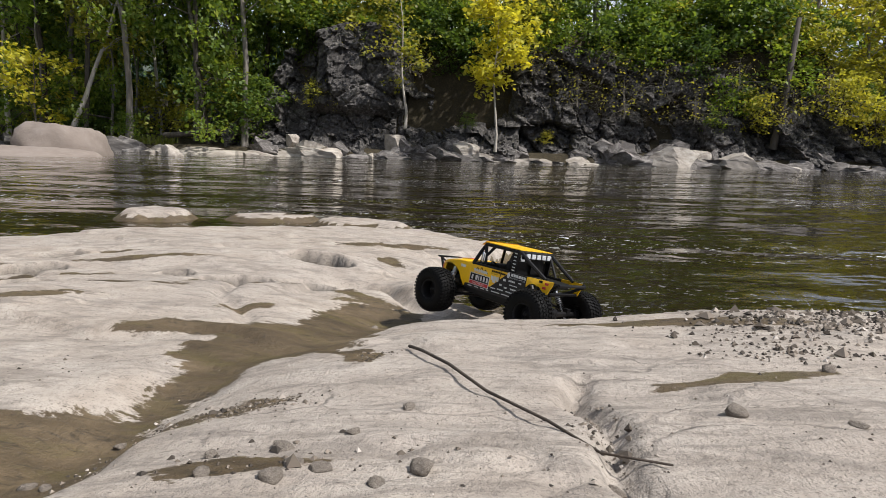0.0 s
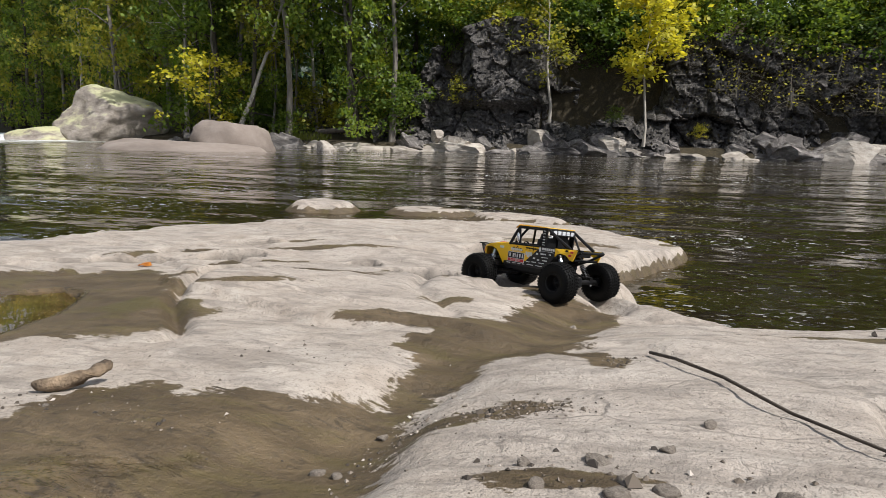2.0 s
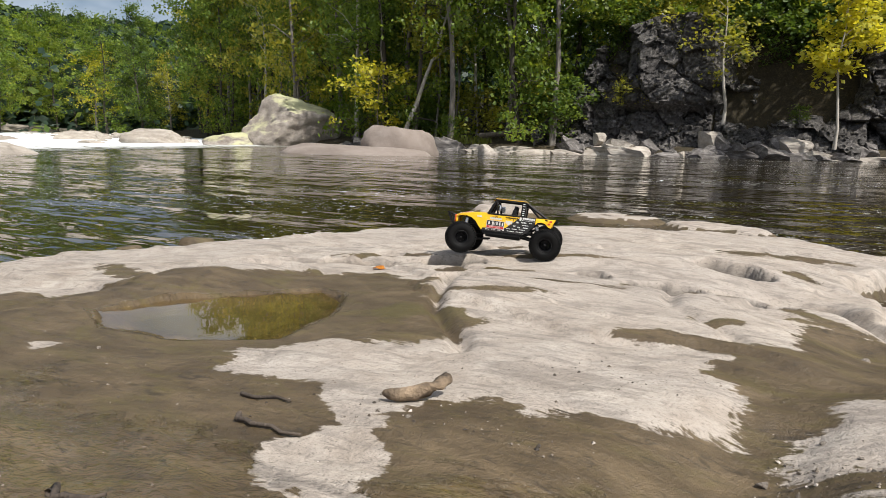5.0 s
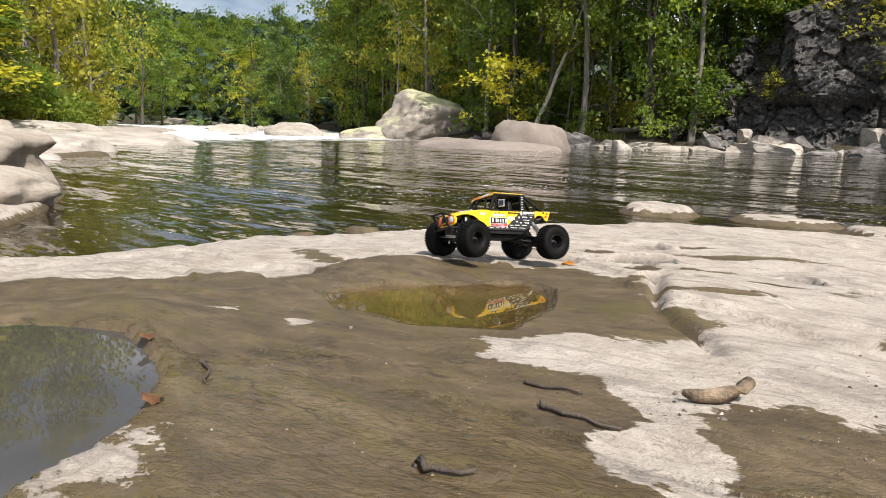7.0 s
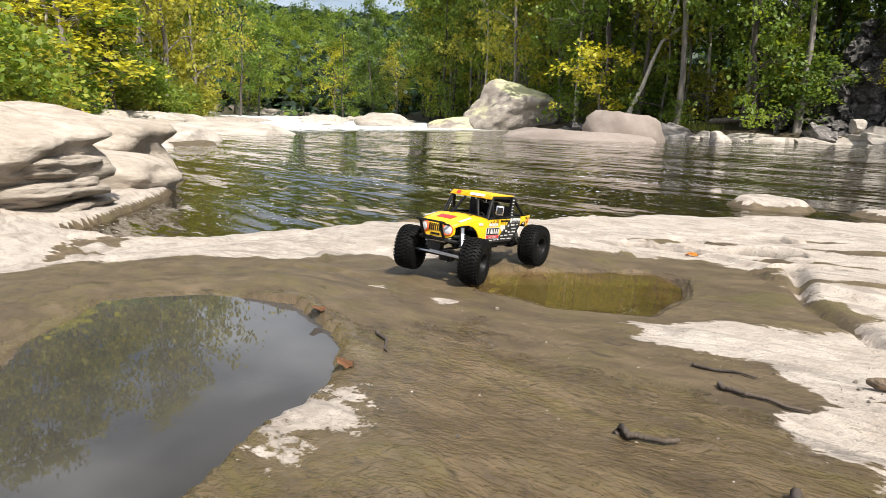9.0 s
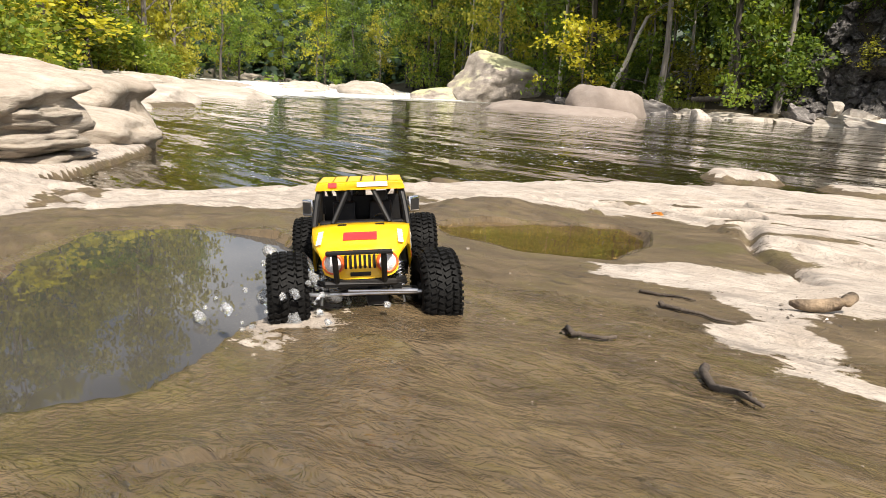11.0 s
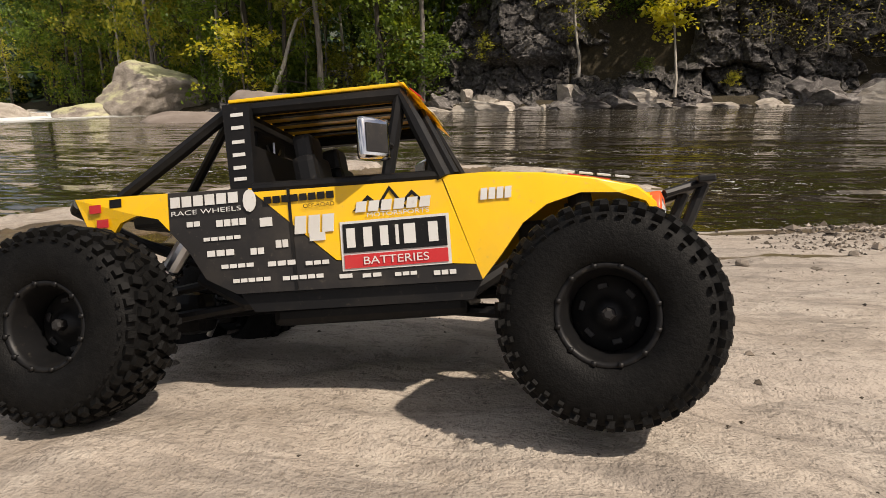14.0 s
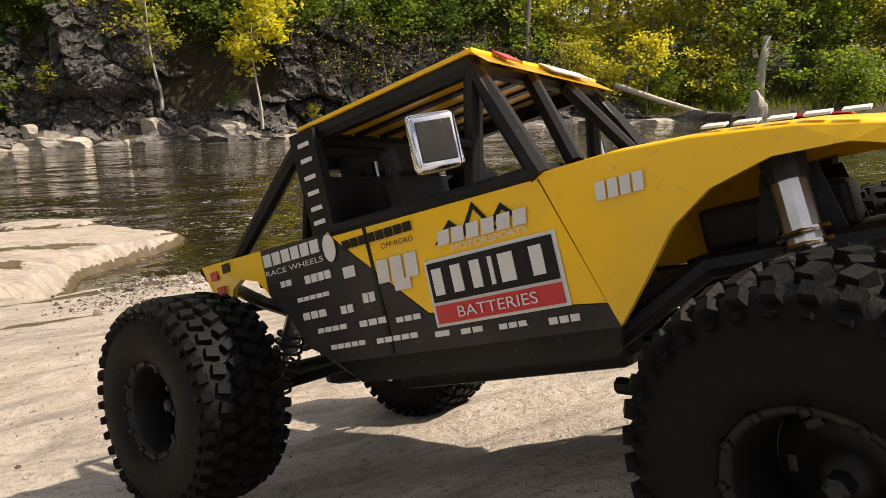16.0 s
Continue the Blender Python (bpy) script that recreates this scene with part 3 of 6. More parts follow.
    film = np.maximum(film, np.maximum(smoothstep(-0.10, 0.02, inside(POOL_A, x, y)), smoothstep(-0.06, 0.02, inside(POOL_B, x, y))))
    alga = np.maximum(smoothstep(0.02, 0.15, inside(POOL_B, x, y)), smoothstep(-0.04, 0.02, inside(POOL_C, x, y)) * 0.8)
    for name, a in (("wet", wet), ("film", film), ("alga", alga), ("silt", smoothstep(0.0, 0.08, inside(POOL_A, x, y)) * 0.9), ("hollow_shade", smoothstep(0.36, 0.5, hollows(x, y)))):
        me.attributes.new(name, "FLOAT", "POINT").data.foreach_set("value", a.astype(np.float32))
    return tagged(new("ground", me), "pale water-worn rock shelf, river bed and wooded banks", "ground", kind="structure")


def build_water():
    ax = grid_axis((-140, -30, 2.5), (-30, 60, 3), (60, 160, 20))
    ay = grid_axis((-6, 20, 2), (20, 60, 2), (60, 110, 4))
    X, Y = np.meshgrid(ax, ay)
    nx, ny = len(ax), len(ay)
    i = np.arange(nx * ny).reshape(ny, nx)
    f = np.stack([i[:-1, :-1].ravel(), i[:-1, 1:].ravel(), i[1:, 1:].ravel(), i[1:, :-1].ravel()], 1)
    up = smoothstep(-24, -36, X + 0.15 * (Y - 25))
    me = mesh_of("river_water", np.stack([X.ravel(), Y.ravel(), (up * 0.12 * vnoise(X * 0.4, Y * 0.7) + 0.5 * smoothstep(-60, -110, X)).ravel()], 1), f, WATER, True)
    me.attributes.new("rapid", "FLOAT", "POINT").data.foreach_set("value", up.ravel().astype(np.float32))
    o = tagged(new("river_water", me), "dark rippled river water with flecks of foam and painted glints", "river", kind="structure")
    o.visible_shadow = False
    for poly, level, what, mat in ((POOL_A, LEVEL_A, "still puddle mirroring the grey sky", MURKY), (POOL_B, LEVEL_B, "amber rock pool over algae", POOL)):
        cx, cy = np.mean(poly, 0)
        pts = [(cx + (a - cx) * 1.12, cy + (b - cy) * 1.12, level) for a, b in poly]
        bm = bmesh.new()
        bm.faces.new([bm.verts.new(p) for p in pts])
        p = part("puddle", bm, mat, None)
        p.visible_shadow = False
        tagged(p, what, "puddle", kind="structure")


build_land()
build_water()


# ---------- rocks ----------
def rock_mesh(name, seed, mat, cuts=14, sub=3, rough=0.06, keep=0.72, flat=False):
    """A broken stone about 1 m across: a ball cut by planes, then roughened."""
    rnd = random.Random(seed)
    bm = bmesh.new()
    bmesh.ops.create_icosphere(bm, subdivisions=sub, radius=0.62)
    planes = []
    for _ in range(cuts):
        nrm = Vector((rnd.gauss(0, 1), rnd.gauss(0, 1), rnd.gauss(0, 1))).normalized()
        planes.append((nrm, rnd.uniform(keep - 0.38, keep) * 0.62))
    for v in bm.verts:
        for nrm, d in planes:
            over = v.co.dot(nrm) - d
            if over > 0:
                v.co -= nrm * over
        v.co *= 1 + rough * noise.noise(v.co * 3 + Vector((seed, 0, 0))) + 0.4 * rough * noise.noise(v.co * 11)
        v.co.z += 0.3
    me = bpy.data.meshes.new(name)
    bm.to_mesh(me)
    bm.free()
    me.materials.append(mat)
    if not flat:
        me.polygons.foreach_set("use_smooth", [True] * len(me.polygons))
    return me


def ground_at(x, y):
    return float(land_height(np.array([x], float), np.array([y], float))[0])


def scaled_pose(x, y, z, sx, sy, sz, rx=0, ry=0, rz=0):
    return pose(x, y, z, rx, ry, rz) @ Matrix.Diagonal((sx, sy, sz, 1))


def set_rock(name, me, x, y, z, sx, sy, sz, rz=0, tilt=0, label="", group=""):
    o = new(name, me)
    o.matrix_basis = scaled_pose(x, y, z, sx, sy, sz, tilt, tilt * 0.5, rz)
    return tagged(o, label, "rock", group)


def build_cliff():
    """The dark broken cliff: blocks within blocks, each face a plane of its own, parted by joints."""
    ax, ah = np.arange(-14.5, 21.01, 0.085), np.arange(-0.3, 8.0, 0.085)
    X, H = np.meshgrid(ax, ah)
    wx, wh = X + 0.5 * fbm(X * 0.9, H * 0.9, 3, 1) + 0.25 * H, H + 0.4 * fbm(X * 0.9, H * 0.9, 3, 2)
    y = np.zeros(X.shape)
    for size, tall, off, tilt, joint, seed in ((2.1, 1.5, 1.5, 0.55, 0.30, 40), (0.85, 0.8, 0.55, 0.6, 0.16, 50), (0.36, 0.9, 0.18, 0.6, 0.06, 60)):
        u, v, p, q, r, e = cells(wx / size, wh / (size * tall), seed)
        y = y + off * (p - 0.5) + tilt * size * ((q - 0.5) * 1.6 * u + (r - 0.35) * 1.2 * v) + joint * smoothstep(0.10, 0.0, e)
    top = np.interp(X, [-14.5, -12.5, -11.5, -10.5, -8, -5, 0, 6, 12, 16, 19, 21], [1.0, 3.0, 5.6, 6.4, 7.2, 7.2, 6.5, 6.0, 5.2, 4.2, 2.6, 1.0])
    # a squared-off buttress, and the deep bay beside it
    butt = smoothstep(-9.9, -9.3, X) * smoothstep(-4.6, -5.2, X) * smoothstep(2.2, 2.9, H)
    bay = smoothstep(-4.8, -4.0, X) * smoothstep(1.8, 0.6, X) * smoothstep(1.2, 2.6, H)
    y = y * (1 - 0.45 * butt) - 1.1 * butt + 1.3 * bay - 0.55 * smoothstep(1.4, 0.2, H)
    y = y + 0.30 * H + 0.08 * fbm(X * 5, H * 5, 3, 4) + 1.1 * fbm(X * 0.25, H * 0.2, 2, 6) + np.where(H > top, (H - top) * 2.2, 0)
    Y = far_bank(X) + 1.2 + y
    Z = np.minimum(H, top + 0.1 * (H - top))
    i = np.arange(X.size).reshape(X.shape)
    f = np.stack([i[:-1, :-1].ravel(), i[:-1, 1:].ravel(), i[1:, 1:].ravel(), i[1:, :-1].ravel()], 1)
    me = mesh_of("cliff", np.stack([X.ravel(), Y.ravel(), Z.ravel()], 1), f, CLIFF)
    tagged(new("cliff", me), "dark broken rock cliff above the far shore", "cliff", kind="structure")


def slab_mesh(name, seed, mat, n=14):
    """A thick bed of stone, 1 m each way, with rounded, worn edges and a hollowed face."""
    bm = bmesh.new()
    bmesh.ops.create_cube(bm, size=2.0)
    bmesh.ops.subdivide_edges(bm, edges=bm.edges[:], cuts=n, use_grid_fill=True)
    k = Vector((seed * 3.1, seed, 0))
    for v in bm.verts:
        c = v.co
        r = (abs(c.x) ** 5 + abs(c.y) ** 5 + abs(c.z) ** 5) ** 0.2
        c = c / r
        c = c * (1 + 0.16 * noise.noise(c * 1.3 + k) + 0.06 * noise.noise(c * 4 + k) + 0.025 * noise.noise(c * 11 + k))
        v.co = Vector((c.x * 0.5, c.y * 0.5, c.z * 0.5 + 0.5))
    return mesh_from(name, bm, mat, True)


def mesh_from(name, bm, mat, smooth=False):
    me = bpy.data.meshes.new(name)
    bm.to_mesh(me)
    bm.free()
    me.materials.append(mat)
    if smooth:
        me.polygons.foreach_set("use_smooth", [True] * len(me.polygons))
    return me


ROCKS = [rock_mesh("shore_rock", 11 + i, m, 13 + i % 3, 4, 0.13, 0.72, True) for i, m in enumerate((STONE_PALE, STONE_PALE, STONE_GREY, STONE_GREY, STONE_GREY, STONE_PALE))]
SMOOTH = [rock_mesh("boulder", 31 + i, m, 7, 4, 0.10, 0.95) for i, m in enumerate((STONE_BROWN, STONE_PALE, STONE_MOSS))]


def build_rocks():
    build_cliff()
    rnd = random.Random(4)
    big = rock_mesh("boulder", 83, STONE_MOSS, 14, 5, 0.15, 0.95)
    set_rock("boulder", big, -34.4, 37.0, -0.4, 6.9, 4.8, 4.3, 20, 0, "great lichened boulder at the foot of the wood", "boulders")
    set_rock("boulder", SMOOTH[2], -36.3, 35.3, -0.6, 5.4, 3.4, 1.7, 70, 0, "low stained boulder beside the great one", "boulders")
    set_rock("boulder", SMOOTH[0], -17.0, 25.6, -0.55, 2.8, 2.5, 2.35, 30, 0, "rounded brown boulder at the water's edge", "boulders")
    set_rock("boulder", SMOOTH[0], -18.3, 24.2, -0.6, 6.0, 3.0, 1.35, 10, 0, "long low brown boulder in the river", "boulders")
    set_rock("boulder", SMOOTH[1], -14.0, 28.5, -0.3, 1.0, 0.9, 0.9, 60, 0, "small pale boulder by a leaning tree", "boulders")
    # stones along the far waterline
    x = -28.0
    while x < 24:
        s = rnd.choice((0.35, 0.5, 0.6, 0.8, 1.0, 1.4)) * (1.15 if x > -8 else 1.3)
        pale = -19 < x < -8.5 or rnd.random() < 0.35
        me = ROCKS[rnd.choice((0, 1, 5))] if pale else ROCKS[rnd.choice((2, 3, 4))]
        set_rock("shore_rock", me, x, float(far_bank(x)) - 0.25 + rnd.uniform(-0.3, 0.9), -0.22 * s, s * rnd.uniform(1.5, 3.0), s * rnd.uniform(0.9, 1.5), s * rnd.uniform(0.45, 0.85) * (0.85 if pale else 1.0), rnd.uniform(-35, 35), rnd.uniform(-16, 16) * (0.5 if pale else 1.0),
                 "pale angular rock at the river's edge" if pale else "dark grey angular rock at the river's edge", "shore rocks")
        x += s * rnd.uniform(0.2, 0.42)
    # fallen blocks in front of the cliff
    for _ in range(40):
        x = rnd.uniform(-13.5, 19)
        s = rnd.uniform(0.5, 1.5)
        u = rnd.uniform(0.2, 1.0)
        set_rock("shore_rock", ROCKS[rnd.choice((2, 3, 4, 4, 5))], x, float(far_bank(x)) + u, 0.1 + 0.9 * u - 0.45 * s, s * rnd.uniform(1.1, 2.0), s * rnd.uniform(0.7, 1.0), s * rnd.uniform(0.7, 1.1), rnd.uniform(-60, 60), rnd.uniform(-25, 25),
                 "fallen angular grey block below the cliff", "shore rocks")
    for x, y, s in ((-9.4, 34.2, 2.3), (-6.2, 34.3, 1.2), (-0.4, 34.4, 1.5), (9.0, 33.6, 2.6), (12.2, 33.4, 2.2), (4.6, 33.9, 1.4)):
        set_rock("shore_rock", ROCKS[0], x, y, -0.35, s * 1.3, s * 0.9, s * 0.75, x * 40, 10, "large pale slab catching the sun below the cliff", "shore rocks")
    tall = set_rock("shore_rock", SMOOTH[1], 26.6, 31.0, 0.0, 1.1, 0.9, 1.7, 15, 6, "upright grey stone on the grassy bank", "shore rocks")
    # rapids and the bar upstream
    for i in range(54):
        x = rnd.uniform(-96, -44)
        lo, hi = 33 + (-62 - x) * 0.5, float(far_bank(x))
        y = rnd.uniform(max(lo, 20) + 3, hi)
        s = rnd.uniform(0.7, 2.6)
        set_rock("shore_rock", rnd.choice((ROCKS[0], SMOOTH[1], ROCKS[5])), x, y, -0.25 * s + 0.2 * (x < -60), s * rnd.uniform(1.1, 2.4), s, s * rnd.uniform(0.35, 0.75), rnd.uniform(0, 360), 0, "pale rock breaking the rapids", "rapids rocks")
    set_rock("boulder", SMOOTH[1], -45, 34, -0.3, 4.6, 3.0, 1.6, 30, 0, "pale flat boulder in the rapids", "boulders")
    # layered sandstone at the near bend of the bank
    for k, (x, y, z, sx, sy, sz, rx, ry, rz) in enumerate(((-6.75, 0.62, -0.12, 1.35, 1.0, 0.22, 0, -3, 38), (-6.70, 0.60, 0.09, 1.30, 0.9, 0.17, 2, -4, 36), (-6.78, 0.62, 0.25, 1.25, 0.85, 0.17, 0, -6, 40),
                                                             (-7.15, 0.35, 0.36, 1.95, 1.5, 0.42, 4, 9, 30), (-6.55, 0.02, -0.06, 1.25, 0.8, 0.2, 4, -12, 44), (-6.75, 0.0, 0.14, 1.25, 0.8, 0.26, 5, -14, 40), (-6.95, -0.25, 0.36, 1.5, 0.9, 0.42, 6, -10, 36),
                                                             (-6.1, -0.15, -0.05, 0.9, 0.6, 0.22, 0, 4, 20), (-8.3, 1.5, -0.1, 1.8, 1.1, 0.5, 0, 4, 40), (-9.8, 1.6, 0.0, 2.6, 1.6, 0.8, 0, 5, 30))):
        o = set_rock("boulder", SLABS[k % 3], x, y, z, sx, sy, sz, rz, 0, "cracked pale sandstone bed on the bank", "bank blocks")
        o.matrix_basis = scaled_pose(x, y, z, sx, sy, sz, rx, ry, rz)
    for _ in range(26):
        x = rnd.uniform(-40, -11)
        y0 = float(np.interp(x, [-45, -31, -22, -16, -11], [23, 14.5, 9, 5.4, 3.7]))
        y = y0 - rnd.uniform(0.0, 7)
        s = rnd.uniform(0.8, 2.8)
        set_rock("boulder", rnd.choice((ROCKS_BANK, SMOOTH[1])), x, y, ground_at(x, y) - 0.2 * s, s * rnd.uniform(1.2, 2.2), s, s * rnd.uniform(0.3, 0.5), rnd.uniform(0, 60), 0, "broad pale rock slab on the sunny bank", "bank blocks")


SLABS = [slab_mesh("boulder", 3 + i, STONE_BANK) for i in range(3)]
ROCKS_BANK = rock_mesh("boulder", 52, STONE_PALE, 10, 4, 0.07, 0.88)
build_rocks()


# ---------- trees ----------
def tube(points, radii, sides=6):
    """Vertices and faces of a tapered tube along points."""
    v, f = [], []
    for i, p in enumerate(points):
        a = points[max(i - 1, 0)]
        b = points[min(i + 1, len(points) - 1)]
        d = (Vector(b) - Vector(a)).normalized()
        s = d.cross(Vector((0.31, 0.92, 0.2))).normalized()
        t = d.cross(s)
        for k in range(sides):
            w = 2 * math.pi * k / sides
            v.append(Vector(p) + (s * math.cos(w) + t * math.sin(w)) * radii[i])
        if i:
            o = (i - 1) * sides
            f += [(o + k, o + (k + 1) % sides, o + sides + (k + 1) % sides, o + sides + k) for k in range(sides)]
    f.append(tuple(range((len(points) - 1) * sides, len(points) * sides)))
    return v, f


def grow(seed, height, spread, bare=0.2, limbs=18, leaves=3200, size=0.2, trunk=0.16, lean=0.0, droop=0.0, sub=5, clump=0.55):
    """A tree: wood as tubes, and leaves as small blades gathered round the twig ends."""
    rnd = random.Random(seed)
    wv, wf, tips = [], [], []

    def add(points, radii, sides=6):
        v, f = tube(points, radii, sides)
        o = len(wv)
        wv.extend(v)
        wf.extend(tuple(i + o for i in q) for q in f)

    n = 9
    spine = []
    bx = by = 0.0
    for i in range(n):
        t = i / (n - 1)
        bx += rnd.gauss(0, 0.012) * height
        by += rnd.gauss(0, 0.012) * height
        spine.append(Vector((bx + lean * t * height, by, t * height)))
    add(spine, [trunk * (1.25 if i == 0 else 1 - 0.85 * i / (n - 1)) for i in range(n)], 8)
    for i in range(limbs):
        t = bare + (1 - bare) * (i + rnd.random()) / limbs
        k = min(int(t * (n - 1)), n - 2)
        base = spine[k].lerp(spine[k + 1], t * (n - 1) - k)
        a = rnd.uniform(0, 2 * math.pi)
        reach = spread * (0.35 + 0.65 * math.sin(math.pi * min(1, (t - bare) / (1 - bare) * 0.85 + 0.15))) * rnd.uniform(0.7, 1.15)
        rise = reach * rnd.uniform(0.15, 0.75) - droop * reach
        end = base + Vector((math.cos(a) * reach, math.sin(a) * reach, rise))
        mid = base.lerp(end, 0.5) + Vector((0, 0, 0.12 * reach))
        r = trunk * 0.32 * (1 - 0.6 * t)
        add([base, mid, end], [r, r * 0.6, r * 0.15], 4)
        tips.append(end)
        for _ in range(sub):
            s = base.lerp(end, rnd.uniform(0.3, 1.0))
            e = s + Vector((rnd.gauss(0, 0.32), rnd.gauss(0, 0.32), rnd.gauss(0.05, 0.22))) * reach
            add([s, e], [r * 0.3, r * 0.06], 3)
            tips.append(e)
    rs = np.random.RandomState(seed)
    tp = np.array([tuple(p) for p in tips])
    pick = rs.randint(0, len(tp), leaves)
    c = tp[pick] + rs.normal(0, 1, (leaves, 3)) * np.array([clump, clump, clump * 0.55]) * rs.uniform(0.3, 1.0, (leaves, 1))
    c = c[c[:, 2] > 0.15]
    return wv, wf, leaf_blades(c, rs, size)


def leaf_blades(c, rs, size):
    m = len(c)
    d = rs.normal(0, 1, (m, 3)) * np.array([1, 1, 0.55])
    d /= np.linalg.norm(d, axis=1)[:, None]
    nrm = rs.normal(0, 0.6, (m, 3)) + np.array([0, 0, 0.9])
    s = np.cross(d, nrm)
    s /= np.linalg.norm(s, axis=1)[:, None] + 1e-9
    ln = size * rs.uniform(0.6, 1.35, (m, 1))
    a, b = c - d * ln * 0.5, c + d * ln * 0.5
    l, r = c + s * ln * 0.36 - d * ln * 0.08, c - s * ln * 0.36 - d * ln * 0.08
    v = np.stack([a, l, b, r], 1).reshape(-1, 3)
    return v, np.arange(4 * m).reshape(m, 4)


def tree_kind(name, bark, leaf, label, **kw):
    wv, wf, (lv, lf) = grow(**kw)
    return name, mesh_of("trunk", wv, wf, bark, True), (mesh_of("crown", lv, lf, leaf) if len(lv) else None), label


def plant(kind, x, y, scale=1.0, turn=0.0, z=None, group="woodland", tall=1.0):
    name, wood, leaves, label = kind
    root = new(name)
    root.matrix_basis = scaled_pose(x, y, (ground_at(x, y) - 0.1) if z is None else z, scale, scale, scale * tall, 0, 0, turn)
    obj("trunk", wood, root)
    if leaves:
        obj("crown", leaves, root)
    return tagged(root, label, "tree" if name != "bush" else "bush", group)


def build_woods():
    rnd = random.Random(21)
    tall = [
        tree_kind("tree", BARK_DARK, LEAF_GREEN, "tall green broadleaf tree in the riverside wood", seed=1, height=13, spread=3.0, bare=0.16, leaves=5600, size=0.25),
        tree_kind("tree", BARK_DARK, LEAF_DARK, "dark green tree deep in the wood", seed=2, height=14, spread=2.8, bare=0.05, leaves=5600, size=0.24, limbs=22),
        tree_kind("tree", BARK, LEAF_OLIVE, "tree with leaves turning yellow-green", seed=3, height=11, spread=3.1, bare=0.15, leaves=3800, size=0.24),
        tree_kind("tree", BARK, LEAF_GREEN, "slender grey-barked tree with open crown", seed=4, height=15, spread=2.6, bare=0.34, leaves=2800, size=0.24),
        tree_kind("tree", BARK_DARK, LEAF_GREEN, "green tree with drooping branches", seed=5, height=12, spread=3.2, bare=0.08, leaves=4400, size=0.22, droop=0.6),
    ]
    gold = tree_kind("tree", BARK, LEAF_YELLOW, "tree with bright yellow leaves", seed=7, height=10, spread=2.9, bare=0.18, leaves=3000, size=0.24)
    bare = tree_kind("tree", BARK_PALE, LEAF_OLIVE, "nearly bare pale tree", seed=8, height=11, spread=2.4, bare=0.3, leaves=380, size=0.2, limbs=16, trunk=0.13)
    stem = tree_kind("tree", BARK, LEAF_GREEN, "thin bare-stemmed young tree", seed=9, height=12, spread=1.2, bare=0.55, leaves=700, size=0.22, limbs=10, trunk=0.09)
    bush = [tree_kind("bush", BARK_DARK, m, l, seed=30 + i, height=2.2, spread=1.3, bare=0.05, leaves=1300, size=0.17, limbs=12, trunk=0.04, clump=0.35) for i, (m, l) in enumerate((
        (LEAF_GREEN, "green bush at the foot of the wood"), (LEAF_DARK, "dark green bush under the trees"), (LEAF_OLIVE, "yellow-green bush on the bank")))]
    twiggy = tree_kind("bush", BARK, LEAF_OLIVE, "tangle of dry twigs hanging on the cliff", seed=41, height=1.8, spread=1.9, bare=0.05, leaves=260, size=0.13, limbs=26, trunk=0.04, sub=9, droop=0.9)

    # wood left of the cliff, and on its top
    for u0, step in ((1.8, 2.3), (4.6, 2.5), (8.0, 3.0), (13.0, 4.2)):
        x = -62.0
        while x < 50:
            on_cliff = -13 < x < 20
            u = u0 + rnd.uniform(-1.1, 1.1) + (4.2 if on_cliff else 0) + (4.0 if x > 20 else 0)
            near_boulder = -39 < x < -29.5 and u < 4.6
            if not near_boulder and not (on_cliff and u0 < 2):
                k = rnd.choice((tall[0], tall[1], tall[1], tall[3], tall[4], stem) if x > -30 else (tall[0], tall[0], tall[2], tall[4], tall[3]))
                # lighter, yellower leaf kinds on the right stand in for sunlight on the crowns
                if x > 17 and rnd.random() < 0.65:
                    k = rnd.choice((tall[2], gold, tall[2]))
                if rnd.random() < 0.10:
                    k = rnd.choice((tall[2], stem, bare))
                plant(k, x, float(far_bank(x)) + u, rnd.uniform(0.9, 1.25), rnd.uniform(0, 360), tall=1.7 if x < -40 else 1.4 if x < -14 else 1.15 if x < 16 else 0.9)
            x += step * rnd.uniform(0.7, 1.35) * (1.15 if x < -45 else 1 if x < 17 else 1.5)
    for _ in range(64):
        x = rnd.uniform(-48, 42)
        if -13 < x < 19.5 or -38 < x < -30:
            continue
        k = rnd.choice((bush[0], bush[1], bush[1], bush[2])) if x < 0 else rnd.choice(bush)
        plant(k, x, float(far_bank(x)) + rnd.uniform(1.2, 6), rnd.uniform(0.6, 1.35), rnd.uniform(0, 360), group="undergrowth")
    for _ in range(20):
        x = rnd.uniform(-26, 40)
        if x > -12:
            continue
        plant(stem, x, float(far_bank(x)) + rnd.uniform(1.5, 6), rnd.uniform(0.6, 1.0), rnd.uniform(0, 360))
    # growth on the cliff
    for x, h, s, k in ((-12.6, 1.6, 1.0, 1), (-9.4, 2.5, 0.62, 2), (-8.2, 2.4, 0.45, 2), (-10.3, 6.6, 0.9, 0), (-6.6, 5.6, 0.8, 0), (-3.2, 6.0, 0.9, 1), (3.2, 5.6, 1.0, 0), (5.6, 5.0, 1.1, 1), (8.2, 4.8, 1.1, 0),
                       (10.6, 4.2, 1.1, 1), (12.6, 2.4, 0.9, 0), (13.9, 1.6, 0.9, 2), (15.6, 3.4, 1.2, 0), (17.6, 2.0, 1.1, 2), (19.0, 1.0, 1.0, 2), (11.6, 1.6, 0.5, 0), (3.0, 0.9, 0.3, 2), (-1.2, 1.6, 0.35, 0)):
        plant(bush[k], x, float(far_bank(x)) + 1.0 + 0.33 * h, s, rnd.uniform(0, 360), z=h, group="cliff growth")
